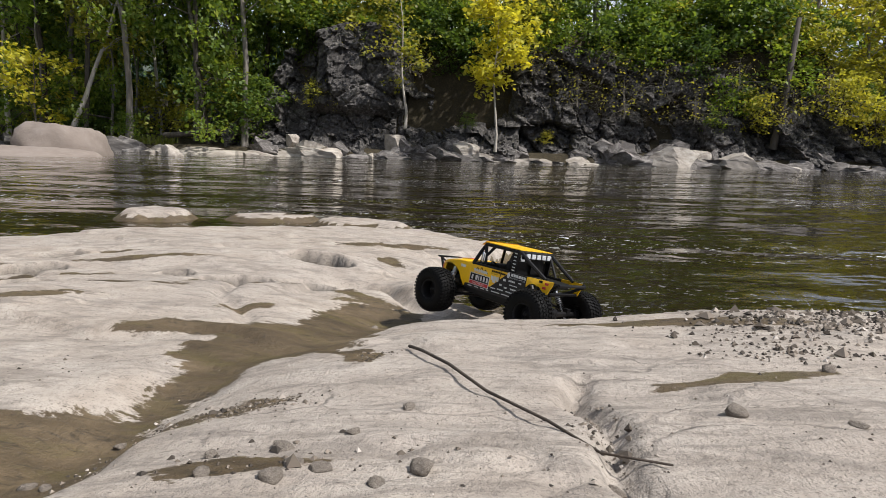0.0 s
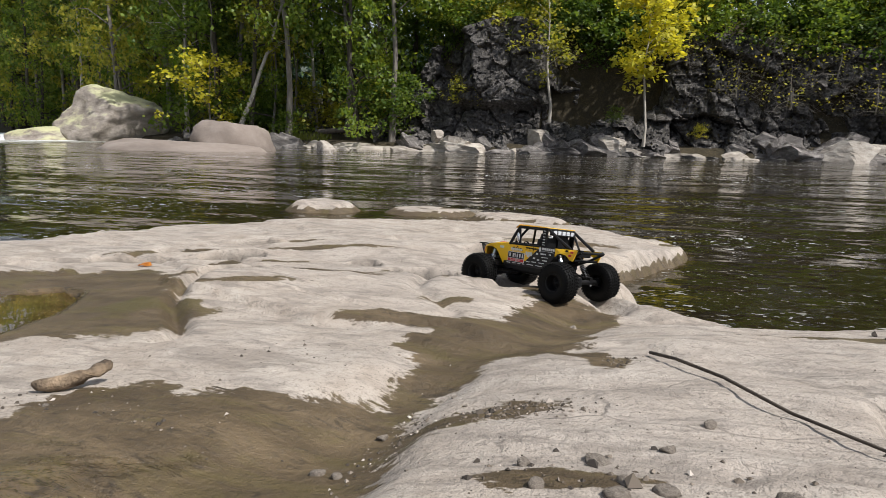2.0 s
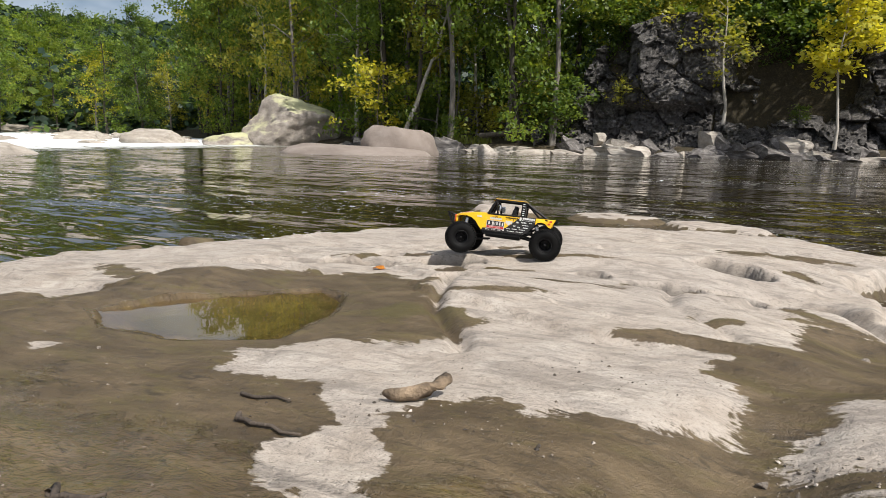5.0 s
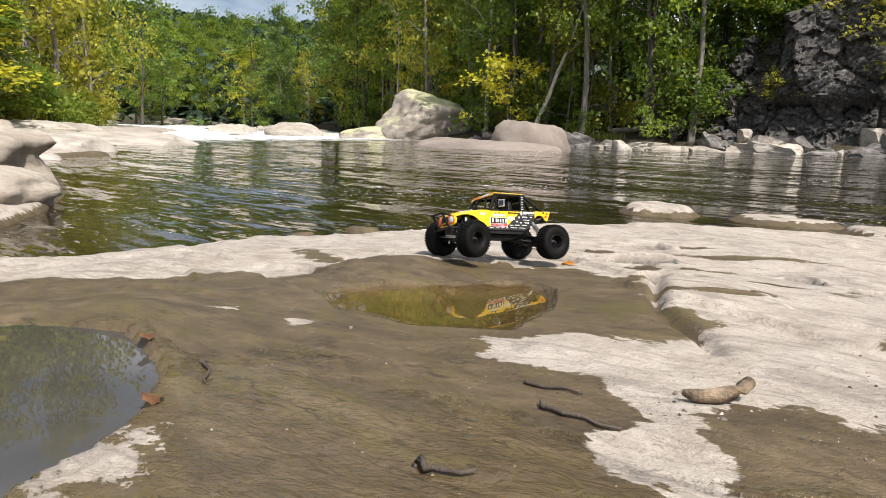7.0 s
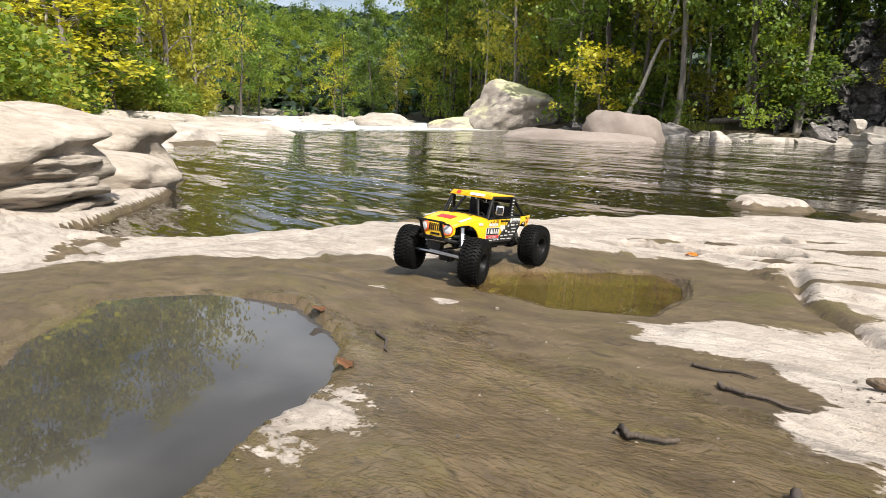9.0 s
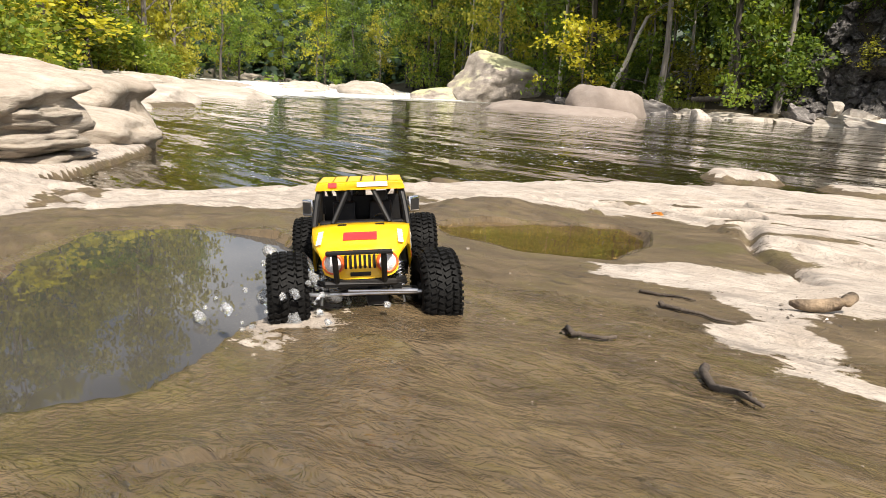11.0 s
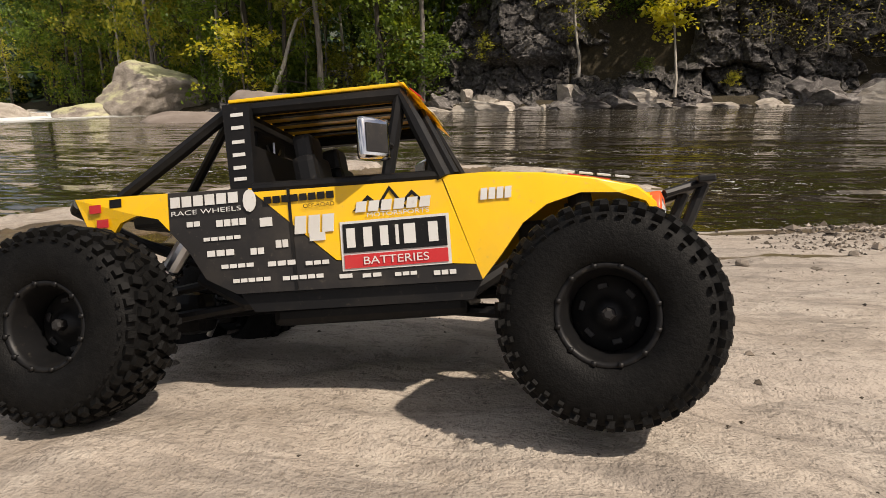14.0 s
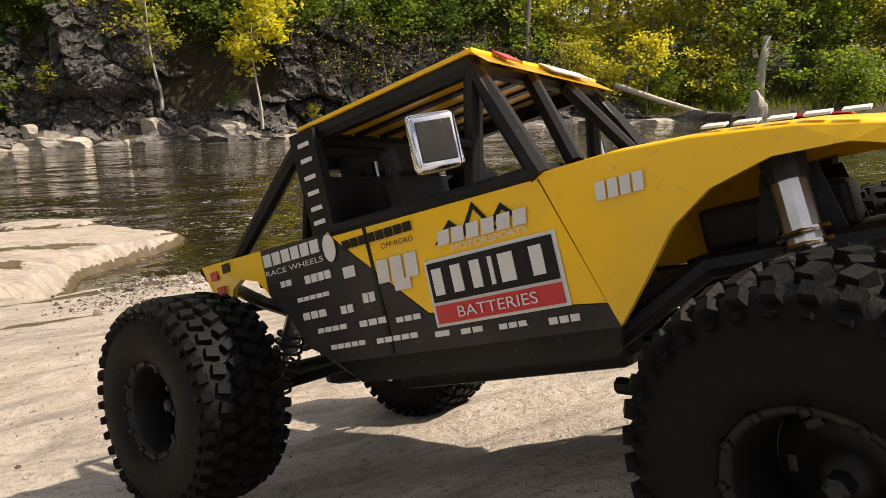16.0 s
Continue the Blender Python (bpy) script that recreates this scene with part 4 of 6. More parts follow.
    for x, h, s in ((4.6, 3.0, 1.0), (7.0, 2.4, 1.2), (9.0, 3.4, 1.1), (2.2, 4.6, 0.9), (10.6, 2.2, 0.9), (6.2, 4.4, 1.2), (15.0, 2.6, 1.0), (17.0, 2.8, 1.1), (-4.4, 4.6, 0.8), (12.8, 3.8, 1.0)):
        plant(twiggy, x, float(far_bank(x)) + 0.8 + 0.3 * h, s, rnd.uniform(0, 360), z=h, group="cliff growth")
    for _ in range(60):
        x = rnd.uniform(-12.5, 19.5)
        h = rnd.uniform(4.6, 8.0)
        plant(rnd.choice((bush[0], bush[1], bush[2], bush[1])), x, float(far_bank(x)) + 2.0 + 0.36 * h + rnd.uniform(-0.4, 0.8), rnd.uniform(0.8, 1.5), rnd.uniform(0, 360), z=h - 0.4, group="cliff growth")
    # the trees that stand out
    yl = tree_kind("tree", BARK_PALE, LEAF_YELLOW, "young tree with bright yellow crown before the cliff", seed=61, height=7.2, spread=1.7, bare=0.40, leaves=2300, size=0.27, limbs=16, trunk=0.075, clump=0.45)
    plant(yl, 0.43, 34.3, 1.0, 10, z=0.5, group="cliff growth")
    pt = tree_kind("tree", BARK_PALE, LEAF_OLIVE, "thin pale tree rooted on the cliff", seed=62, height=7.0, spread=1.5, bare=0.30, leaves=900, size=0.22, limbs=12, trunk=0.085, clump=0.4)
    plant(pt, -4.5, 35.2, 1.0, 50, z=1.6, group="cliff growth")
    ln = tree_kind("tree", BARK_PALE, LEAF_OLIVE, "leaning pale tree at the water's edge", seed=63, height=10.5, spread=2.2, bare=0.42, leaves=900, size=0.26, limbs=10, trunk=0.17, lean=0.27)
    plant(ln, -22.6, 34.7, 0.95, 30, z=0.5, group="woodland")
    yb = tree_kind("tree", BARK, LEAF_YELLOW, "low spreading tree with yellow-green leaves", seed=64, height=5.2, spread=2.5, bare=0.35, leaves=1100, size=0.26, limbs=12, trunk=0.08, clump=0.4)
    plant(yb, -24.4, 34.6, 1.0, 0, group="woodland")
    plant(yb, 21.5, 33.6, 0.8, 90, group="woodland")
    # left bank; its sunlit look is put in through yellower leaf kinds
    for i in range(48):
        x = rnd.uniform(-70, -31)
        y0 = float(np.interp(x, [-80, -62, -45, -31, -22, -16], [42, 33, 23, 14.5, 9, 5.4]))
        y = y0 - rnd.uniform(6.5, 20)
        k = rnd.choice((tall[2], tall[2], gold, tall[0], tall[2], bare, gold))
        plant(k, x, y, rnd.uniform(0.9, 1.3), rnd.uniform(0, 360), group="left bank trees", tall=1.5 if x < -42 else 0.62)
    for i in range(26):
        x = rnd.uniform(-60, -20)
        y0 = float(np.interp(x, [-62, -45, -31, -22, -16], [33, 23, 14.5, 9, 5.4]))
        plant(rnd.choice((bush[2], bush[0])), x, y0 - rnd.uniform(5.5, 9), rnd.uniform(0.7, 1.3), rnd.uniform(0, 360), group="left bank bushes")
    # closing the valley upstream
    for i in range(34):
        x = rnd.uniform(-125, -92)
        y = rnd.uniform(28, 112)
        plant(rnd.choice((tall[0], tall[2], tall[1], tall[4], gold)), x, y, rnd.uniform(1.0, 1.35), rnd.uniform(0, 360), group="upstream trees", tall=1.15)
    for i in range(34):
        x = rnd.uniform(-92, -52)
        plant(rnd.choice((tall[0], tall[2], tall[4], tall[0], tall[1])), x, float(far_bank(x)) + rnd.uniform(1, 14), rnd.uniform(1.2, 1.6), rnd.uniform(0, 360), group="woodland", tall=1.3)
    # woods beyond, too far to tell tree from tree
    rs = np.random.RandomState(3)
    # the first mesh wears the leaf colour that has haze painted in
    for lab, leaf, n, tone in (("distant wooded hillside, dark blue-green with haze put into the colour", LEAF_HAZY, 30000, 0), ("distant wooded hillside, deep green", LEAF_DARK, 9000, 1)):
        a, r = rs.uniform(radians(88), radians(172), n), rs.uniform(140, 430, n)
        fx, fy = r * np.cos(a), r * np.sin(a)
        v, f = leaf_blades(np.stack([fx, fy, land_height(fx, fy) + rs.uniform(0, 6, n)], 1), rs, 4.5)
        m = n // 3
        bx = rs.uniform(-110, 55, m)
        by = far_bank(bx) + rs.uniform(16, 50, m)
        w, g = leaf_blades(np.stack([bx, by, land_height(bx, by) + rs.uniform(0, 14, m) ** 1.0], 1), rs, 1.1)
        lx = rs.uniform(-110, -46, m)
        ly = np.interp(lx, [-110, -80, -62, -45, -31, -22, -16], [52, 42, 33, 23, 14.5, 9, 5.4]) - rs.uniform(16, 40, m)
        u, h = leaf_blades(np.stack([lx, ly, land_height(lx, ly) + rs.uniform(0, 12, m)], 1), rs, 1.0)
        k = m // 2
        cx = rs.uniform(-150, -100, k)
        cy = rs.uniform(10, 120, k)
        q, j = leaf_blades(np.stack([cx, cy, land_height(cx, cy) + rs.uniform(0, 13, k)], 1), rs, 1.4)
        vs = np.concatenate([v, w, u, q])
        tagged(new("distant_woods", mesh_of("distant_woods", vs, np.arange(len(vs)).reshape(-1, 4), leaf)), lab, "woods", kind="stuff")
    # grass on the right bank, and by the leaning tree
    gx = np.concatenate([rs.uniform(19.5, 48, 5200), rs.uniform(-24, -17, 700)])
    gy = far_bank(gx) + np.abs(rs.normal(0, 1, len(gx))) * np.where(gx > 0, 5.0, 0.8) + 0.5
    gz = land_height(gx, gy)
    c = np.stack([gx, gy, gz + 0.14], 1)
    tilt = rs.normal(0, 0.12, (len(gx), 2))
    wide = rs.uniform(-1, 1, (len(gx), 2)) * 0.05
    a = c + np.c_[wide, np.full(len(gx), -0.16)]
    b = c - np.c_[wide, np.full(len(gx), 0.16)]
    top = c + np.c_[tilt, rs.uniform(0.1, 0.4, len(gx))]
    v = np.stack([a, b, top], 1).reshape(-1, 3)
    me = mesh_of("grass", v, np.arange(len(v)).reshape(-1, 3), GRASS)
    tagged(new("grass", me), "tall green grass on the river bank", "grass", kind="stuff")
    # fallen trunks and the broken snag
    for name, pts, r, mat, lab in (("fallen_log", [(19.4, 33.4, 2.1), (22.0, 32.6, 1.1), (24.6, 31.6, 0.2)], 0.17, BARK_PALE, "bleached fallen trunk sloping to the water"),
                                   ("fallen_log", [(-17.5, 34.9, 0.9), (-14.5, 35.3, 1.2), (-12.2, 35.6, 1.0)], 0.16, BARK_DARK, "dark rotten log behind the shore rocks"),
                                   ("snag", [(28.8, 33.5, 0.6), (28.9, 33.5, 2.6), (29.2, 33.5, 4.6)], 0.32, BARK_PALE, "broken dead trunk with bark peeling off"),
                                   ("snag", [(14.6, 35.4, 1.0), (14.9, 35.3, 3.6), (15.2, 35.3, 7.5)], 0.2, BARK_DARK, "thick dark trunk rooted on the cliff edge")):
        v, f = tube([Vector(p) for p in pts], [r, r * 0.85, r * 0.6], 9)
        tagged(new(name, mesh_of(name, v, f, mat, True)), lab, "dead tree")


build_woods()


# ---------- the model rock crawler ----------
def paint(name, col, rough=0.3, dust=0.25):
    n = Nodes(name)
    d = n.ramp(n.noise(14, 6, 0.7), (0.48, 0.0), (0.75, dust))
    s = n.ramp(n.noise(220, 3, 0.6), (0.62, 0.0), (0.72, dust * 1.4))
    f = n.math("MAXIMUM", d, s)
    n.set(Base_Color=n.mix(f, col, (0.30, 0.25, 0.19)), Roughness=n.mix(f, rough, 0.8), Specular_IOR_Level=0.5 if max(col) > 0.2 else 0.22)
    return n.m


YELLOW = paint("yellow_shell", (0.85, 0.50, 0.007), 0.28, 0.18)
BLACK = paint("black_plastic", (0.007, 0.007, 0.0075), 0.45, 0.05)
GRAPHITE = paint("graphite_film", (0.022, 0.021, 0.021), 0.4, 0.10)
WHITE = paint("white_sticker", (0.60, 0.60, 0.58), 0.45, 0.25)
RED = paint("red_sticker", (0.50, 0.022, 0.025), 0.4, 0.10)
RUBBER = mat_simple("wet_black_rubber", (0.0025, 0.0025, 0.0025), (0.007, 0.0068, 0.0065), 160, 0.6, 0.2, 0.0, 0.13)
METAL = mat_simple("bright_metal", (0.45, 0.45, 0.46), (0.62, 0.62, 0.63), 60, 0.3, 0.0, 1.0)
CHROME = mat_simple("chromed_plastic", (0.6, 0.6, 0.62), (0.75, 0.75, 0.76), 30, 0.14, 0.0, 1.0)
LENS = mat_simple("lamp_lens", (0.42, 0.44, 0.46), (0.72, 0.73, 0.75), 300, 0.15, 0.5)
ORANGE = paint("orange_ring", (0.70, 0.10, 0.02), 0.35, 0.1)

S = 1.1


def at(xr, z, y=0.0):
    """Rear-axle lengths to the truck's space: x ahead, y to its left, z up from the ground."""
    return Vector((S * (xr - 0.1725), S * y, S * (z + 0.0675)))


def bm_tube(points, r, sides=8, bm=None):
    bm = bm or bmesh.new()
    rs = r if isinstance(r, (list, tuple)) else [r] * len(points)
    v, f = tube(points, rs, sides)
    bv = [bm.verts.new(p) for p in v]
    for q in f:
        bm.faces.new([bv[i] for i in q])
    bm.faces.new([bv[i] for i in reversed(range(sides))])
    return bm


def bm_plate(outline, y, thick, bm=None, bevel=0.0):
    """A plate cut to a side outline of (xr, z), standing at y and thick inward."""
    bm = bm or bmesh.new()
    sgn = 1 if y > 0 else -1
    a = [bm.verts.new(at(p[0], p[1], p[2] * sgn if len(p) > 2 else y)) for p in outline]
    b = [bm.verts.new(at(p[0], p[1], (p[2] - thick) * sgn if len(p) > 2 else y - thick * sgn)) for p in outline]
    n = len(a)
    bm.faces.new(a)
    bm.faces.new(list(reversed(b)))
    for i in range(n):
        j = (i + 1) % n
        bm.faces.new((a[j], a[i], b[i], b[j]))
    bmesh.ops.recalc_face_normals(bm, faces=bm.faces)
    bmesh.ops.triangulate(bm, faces=[f for f in bm.faces if len(f.verts) > 4])
    return bm


def bm_box(c, size, bevel=0.002, rot=(0, 0, 0), bm=None):
    own = bmesh.new()
    bmesh.ops.create_cube(own, size=1.0)
    for v in own.verts:
        v.co = Vector((v.co.x * size[0], v.co.y * size[1], v.co.z * size[2]))
    if bevel:
        bmesh.ops.bevel(own, geom=own.edges[:], offset=bevel, segments=2, affect="EDGES", profile=0.6)
    m = Matrix.Translation(c) @ Euler([radians(a) for a in rot]).to_matrix().to_4x4()
    bmesh.ops.transform(own, matrix=m, verts=own.verts)
    if bm is None:
        return own
    me = bpy.data.meshes.new("tmp")
    own.to_mesh(me)
    own.free()
    bm.from_mesh(me)
    bpy.data.meshes.remove(me)
    return bm


def lathe(profile, sides, bm=None):
    """Turn (y, radius) round the y axis."""
    bm = bm or bmesh.new()
    rings = []
    for k in range(sides):
        w = 2 * math.pi * k / sides
        rings.append([bm.verts.new((r * math.cos(w), y, r * math.sin(w))) for y, r in profile])
    for k in range(sides):
        a, b = rings[k], rings[(k + 1) % sides]
        for i in range(len(profile) - 1):
            bm.faces.new((a[i], b[i], b[i + 1], a[i + 1]))
    return bm


TR, TW = S * 0.0650, S * 0.028      # tyre radius and half width


def wheel_meshes():
    half = [(0.72, 0.40), (0.96, 0.45), (1.05, 0.58), (1.06, 0.70), (1.0, 0.82), (0.90, 0.89), (0.78, 0.925)]
    tyre = lathe([(-TW * w, TR * r) for w, r in half] + [(0, TR * 0.94)] + [(TW * w, TR * r) for w, r in reversed(half)], 64)
    tread = bmesh.new()
    n = 38
    for k in range(n):
        for side in (-1, 1):
            a = 360.0 * (k + (0.25 if side > 0 else -0.25)) / n
            for y, w, l, turn, r, da in ((0.20, 0.34, 0.105, 26, 0.958, 0.0), (0.58, 0.30, 0.105, -16, 0.952, 2.4), (0.90, 0.20, 0.085, 0, 0.915, 4.7), (1.0, 0.07, 0.055, 0, 0.83, 4.7)):
                ang = a + da
                m = Euler((0, -radians(ang), 0)).to_matrix().to_4x4() @ Matrix.Translation((TR * r, side * TW * y, 0)) @ Euler((radians(turn * side), 0, radians(side * (0 if y < 0.5 else 14 if y < 0.9 else 38 if y < 0.95 else 60)))).to_matrix().to_4x4()
                own = []
                sx, sy, sz = 0.07 * TR, w * TW, l * TR
                for cx, cy, cz in ((-1, -1, -1), (-1, 1, -1), (-1, 1, 1), (-1, -1, 1), (1, -0.82, -0.78), (1, 0.82, -0.78), (1, 0.82, 0.78), (1, -0.82, 0.78)):
                    own.append(tread.verts.new(m @ Vector((cx * sx / 2, cy * sy / 2, cz * sz / 2))))
                for q in ((0, 1, 2, 3), (7, 6, 5, 4), (0, 4, 5, 1), (1, 5, 6, 2), (2, 6, 7, 3), (3, 7, 4, 0)):
                    tread.faces.new([own[i] for i in q])
    bmesh.ops.recalc_face_normals(tread, faces=tread.faces)
    # rim, outer side towards +y: beadlock ring, deep dish, slotted centre
    rim = lathe([(-TW * 0.75, TR * 0.41), (-TW * 0.5, TR * 0.37), (TW * 0.1, TR * 0.335), (TW * 0.45, TR * 0.35), (TW * 0.80, TR * 0.385), (TW * 0.92, TR * 0.40), (TW * 0.94, TR * 0.44), (TW * 0.82, TR * 0.45)], 40)
    lathe([(TW * 0.0, TR * 0.34), (TW * 0.08, TR * 0.31), (TW * 0.12, TR * 0.20), (TW * 0.22, TR * 0.13), (TW * 0.36, TR * 0.09), (TW * 0.36, 0.0001)], 40, rim)
    for k in range(12):
        w = 2 * math.pi * k / 12
        bm_box((TR * 0.42 * math.cos(w), TW * 0.935, TR * 0.42 * math.sin(w)), (0.003, 0.003, 0.003), 0, (0, 0, 0), rim)
    slots = bmesh.new()
    for k in (0,):
        w = 360 * k / 6
        bm_box(Euler((0, radians(w), 0)).to_matrix() @ Vector((TR * 0.25, TW * 0.115, 0)), (TR * 0.05, 0.002, TR * 0.09), 0.0008, (0, w, 0), slots)
    nut = lathe([(TW * 0.34, TR * 0.065), (TW * 0.56, TR * 0.06), (TW * 0.60, TR * 0.035), (TW * 0.60, 0.0001)], 6)
    return tyre, tread, rim, slots, nut


def build_wheels(truck):
    tyre, tread, rim, slots, nut = wheel_meshes()
    tyre, tread, rim = mesh_from("tyre", tyre, RUBBER, True), mesh_from("tread", tread, RUBBER), mesh_from("wheel", rim, BLACK, True)
    slots, nut = mesh_from("slot", slots, GRAPHITE), mesh_from("hub_nut", nut, GRAPHITE)
    out = {}
    for key in ("FL", "FR", "RL", "RR"):
        w = obj("wheel", rim, truck)
        flip = pose(0, 0, 0, 0, 0, 0 if key[1] == "L" else 180)
        obj("tyre", tyre, w, None, "wet black knobbly tyre")
        obj("tread", tread, w)
        for k in range(6):
            obj("slot", slots, w, pose(0, 0, 0, 0, 60 * k, 0), "slot in the dark rim")
        obj("hub_nut", nut, w)
        out[key] = (w, flip)
    return out


def coil(a, b, r, turns, wire, sides=5):
    a, b = Vector(a), Vector(b)
    d = (b - a).normalized()
    s = d.cross(Vector((0.2, 1, 0.1))).normalized()
    t = d.cross(s)
    pts = []
    n = turns * 10
    for i in range(n + 1):
        w = 2 * math.pi * turns * i / n
        pts.append(a.lerp(b, i / n) + (s * math.cos(w) + t * math.sin(w)) * r)
    return bm_tube(pts, wire, sides)


def build_axle(truck, xr, front):
    """A solid axle; its own space has its middle at the origin."""
    half = S * 0.091
    bm = bm_tube([(0, -half, 0), (0, half, 0)], S * 0.0075, 10)
    bm_box((S * 0.004, S * 0.022, 0), (S * 0.04, S * 0.034, S * 0.036), S * 0.01, (0, 0, 0), bm)
    for s in (-1, 1):
        bm_box((0, s * half, 0), (S * 0.022, S * 0.016, S * 0.026), S * 0.004, (0, 0, 0), bm)
        bm_box((0, s * S * 0.052, S * 0.008), (S * 0.016, S * 0.014, S * 0.016), S * 0.002, (0, 0, 0), bm)
    ax = part("front_axle" if front else "rear_axle", bm, BLACK, truck, "", False)
    sg = 1 if front else -1
    if front:
        part("tie_rod", bm_tube([(S * 0.026, -half * 0.96, S * 0.004), (S * 0.026, half * 0.96, S * 0.004)], S * 0.0032), METAL, ax, "bright metal steering rod")
        part("drag_link", bm_tube([(S * 0.032, -S * 0.02, S * 0.010), (S * 0.030, half * 0.9, S * 0.007)], S * 0.0028), METAL, ax, "bright metal steering rod")
        part("servo", bm_box((S * 0.018, -S * 0.012, S * 0.022), (S * 0.022, S * 0.042, S * 0.024), S * 0.002), GRAPHITE, ax)
        part("skid_plate", bm_box((S * 0.020, S * 0.024, -S * 0.010), (S * 0.004, S * 0.018, S * 0.012), S * 0.001), METAL, ax)
    for s in (-1, 1):
        part("link", bm_tube([(0, s * S * 0.055, -S * 0.006), (-sg * S * 0.105, s * S * 0.030, S * 0.006)], S * 0.0042), BLACK, ax)
        part("link", bm_tube([(0, s * S * 0.018, S * 0.016), (-sg * S * 0.085, s * S * 0.034, S * 0.026)], S * 0.0036), BLACK, ax)
    return ax


def decal(name, x0, z0, x1, z1, sgn, mat, truck, y=None, slant=0.0):
    """A flat sticker on the door side between two corners."""
    y = (0.0789 if y is None else y)
    o = [(x0, z0, y), (x1, z0, y), (x1 + slant, z1, y), (x0 + slant, z1, y)]
    return part(name, bm_plate(o, sgn * y, 0.0006), mat, truck)


def wordmark(x0, z0, w, h, n, sgn, mat, truck, y=0.0789, slant=0.0):
    """Lettering as a few plain bars."""
    k = max(1, min(n, round(w / 0.0062)))
    for i in range(k):
        decal("sticker_bar", x0 + w * i / k, z0, x0 + w * (i + (0.80 if k > 1 else 1)) / k, z0 + h, sgn, mat, truck, y, slant)


def lettering(text, x0, z0, w, h, sgn, mat, truck, y=0.0800):
    """Plain words as flat letters on the side of the shell."""
    cu = bpy.data.curves.new("lettering", "FONT")
    cu.body, cu.size, cu.extrude = text, 1.0, 0.0
    tmp = bpy.data.objects.new("lettering", cu)
    me = bpy.data.meshes.new_from_object(tmp)
    bpy.data.objects.remove(tmp)
    xs, zs = [v.co.x for v in me.vertices], [v.co.y for v in me.vertices]
    kx, kz = w / (max(xs) - min(xs)), h / (max(zs) - min(zs))
    for v in me.vertices:
        u = (v.co.x - min(xs)) * kx
        v.co = at(x0 + (u if sgn < 0 else w - u), z0 + (v.co.y - min(zs)) * kz, y * sgn)
    me.materials.clear()
    me.materials.append(mat)
    return obj("lettering", me, truck)


def build_truck():
    truck = new("model_crawler")
    W = 0.078
    # sides, one plate each for tail, dark film panel, door and front wing
    for sgn in (1, -1):
        y = W * sgn
        part("rear_quarter", bm_plate([(-0.028, 0.094, 0.068), (0.052, 0.0905, W), (0.052, 0.064, W), (0.044, 0.073, W), (0.028, 0.077, W), (0.012, 0.073, 0.074), (-0.001, 0.060, 0.070), (-0.012, 0.058, 0.069)], y, 0.004), YELLOW, truck)
        part("side_panel", bm_plate([(0.0525, 0.0905), (0.112, 0.0885), (0.172, 0.034), (0.266, 0.0245), (0.270, 0.0145), (0.10, 0.0165), (0.078, 0.028), (0.066, 0.048), (0.0525, 0.063)], y, 0.004), GRAPHITE, truck, "dark film panel covered in small stickers")
        part("door", bm_plate([(0.1125, 0.0885), (0.2465, 0.0845), (0.266, 0.025), (0.1725, 0.0345)], y, 0.004), YELLOW, truck)
        part("door_seam", bm_plate([(0.1405, 0.0878), (0.1425, 0.0878), (0.1445, 0.017), (0.1425, 0.017)], 0.0787 * sgn, 0.0008), BLACK, truck)
        # wing: sweeps inwards and down to the grille
        part("wing", bm_plate([(0.2475, 0.0845, W), (0.278, 0.0835, 0.077), (0.312, 0.080, 0.074), (0.346, 0.074, 0.069), (0.372, 0.067, 0.062), (0.385, 0.056, 0.055), (0.388, 0.040, 0.05), (0.378, 0.058, 0.058),
                               (0.360, 0.0645, 0.066), (0.336, 0.0660, 0.071), (0.314, 0.060, 0.0745), (0.298, 0.049, 0.0765), (0.283, 0.030, W), (0.2695, 0.0145, W)], y, 0.004), YELLOW, truck)
    # bonnet: a lofted skin between the wings
    bm = bmesh.new()
    rows = []
    for xr, z, hw in ((0.2465, 0.0845, W), (0.278, 0.0840, 0.077), (0.312, 0.0805, 0.074), (0.346, 0.0745, 0.069), (0.372, 0.0675, 0.062), (0.385, 0.0565, 0.055)):
        rows.append([bm.verts.new(at(xr + 0.006 * (1 - (k / 5) ** 2), z + 0.005 * (1 - abs(k / 5) ** 2.4), hw * k / 5)) for k in range(-5, 6)])
    for a, b in zip(rows, rows[1:]):
        for k in range(10):
            bm.faces.new((a[k], b[k], b[k + 1], a[k + 1]))
    bmesh.ops.recalc_face_normals(bm, faces=bm.faces)
    bmesh.ops.solidify(bm, geom=bm.faces[:], thickness=0.003)
    part("bonnet", bm, YELLOW, truck, "", True)
    # grille: rounded plate with slots and two ringed lamps
    bm = bmesh.new()
    out = []
    for k in range(28):
        w = 2 * math.pi * k / 28
        cy = 0.055 * math.copysign(abs(math.cos(w)) ** 0.55, math.cos(w))
        cz = 0.0205 * math.copysign(abs(math.sin(w)) ** 0.6, math.sin(w))
        out.append((cy, cz))
    fa = [bm.verts.new(at(0.3905 - 0.008 * (cy / 0.055) ** 2 - 0.05 * cz, 0.0465 + cz, cy)) for cy, cz in out]
    ba = [bm.verts.new(at(0.3825 - 0.008 * (cy / 0.055) ** 2 - 0.05 * cz, 0.0465 + cz, cy)) for cy, cz in out]
    mid = bm.verts.new(at(0.3915, 0.0465, 0))
    for k in range(28):
        j = (k + 1) % 28
        bm.faces.new((fa[k], fa[j], mid))
        bm.faces.new((fa[j], fa[k], ba[k], ba[j]))
    bmesh.ops.recalc_face_normals(bm, faces=bm.faces)
    grille = part("grille", bm, YELLOW, truck)
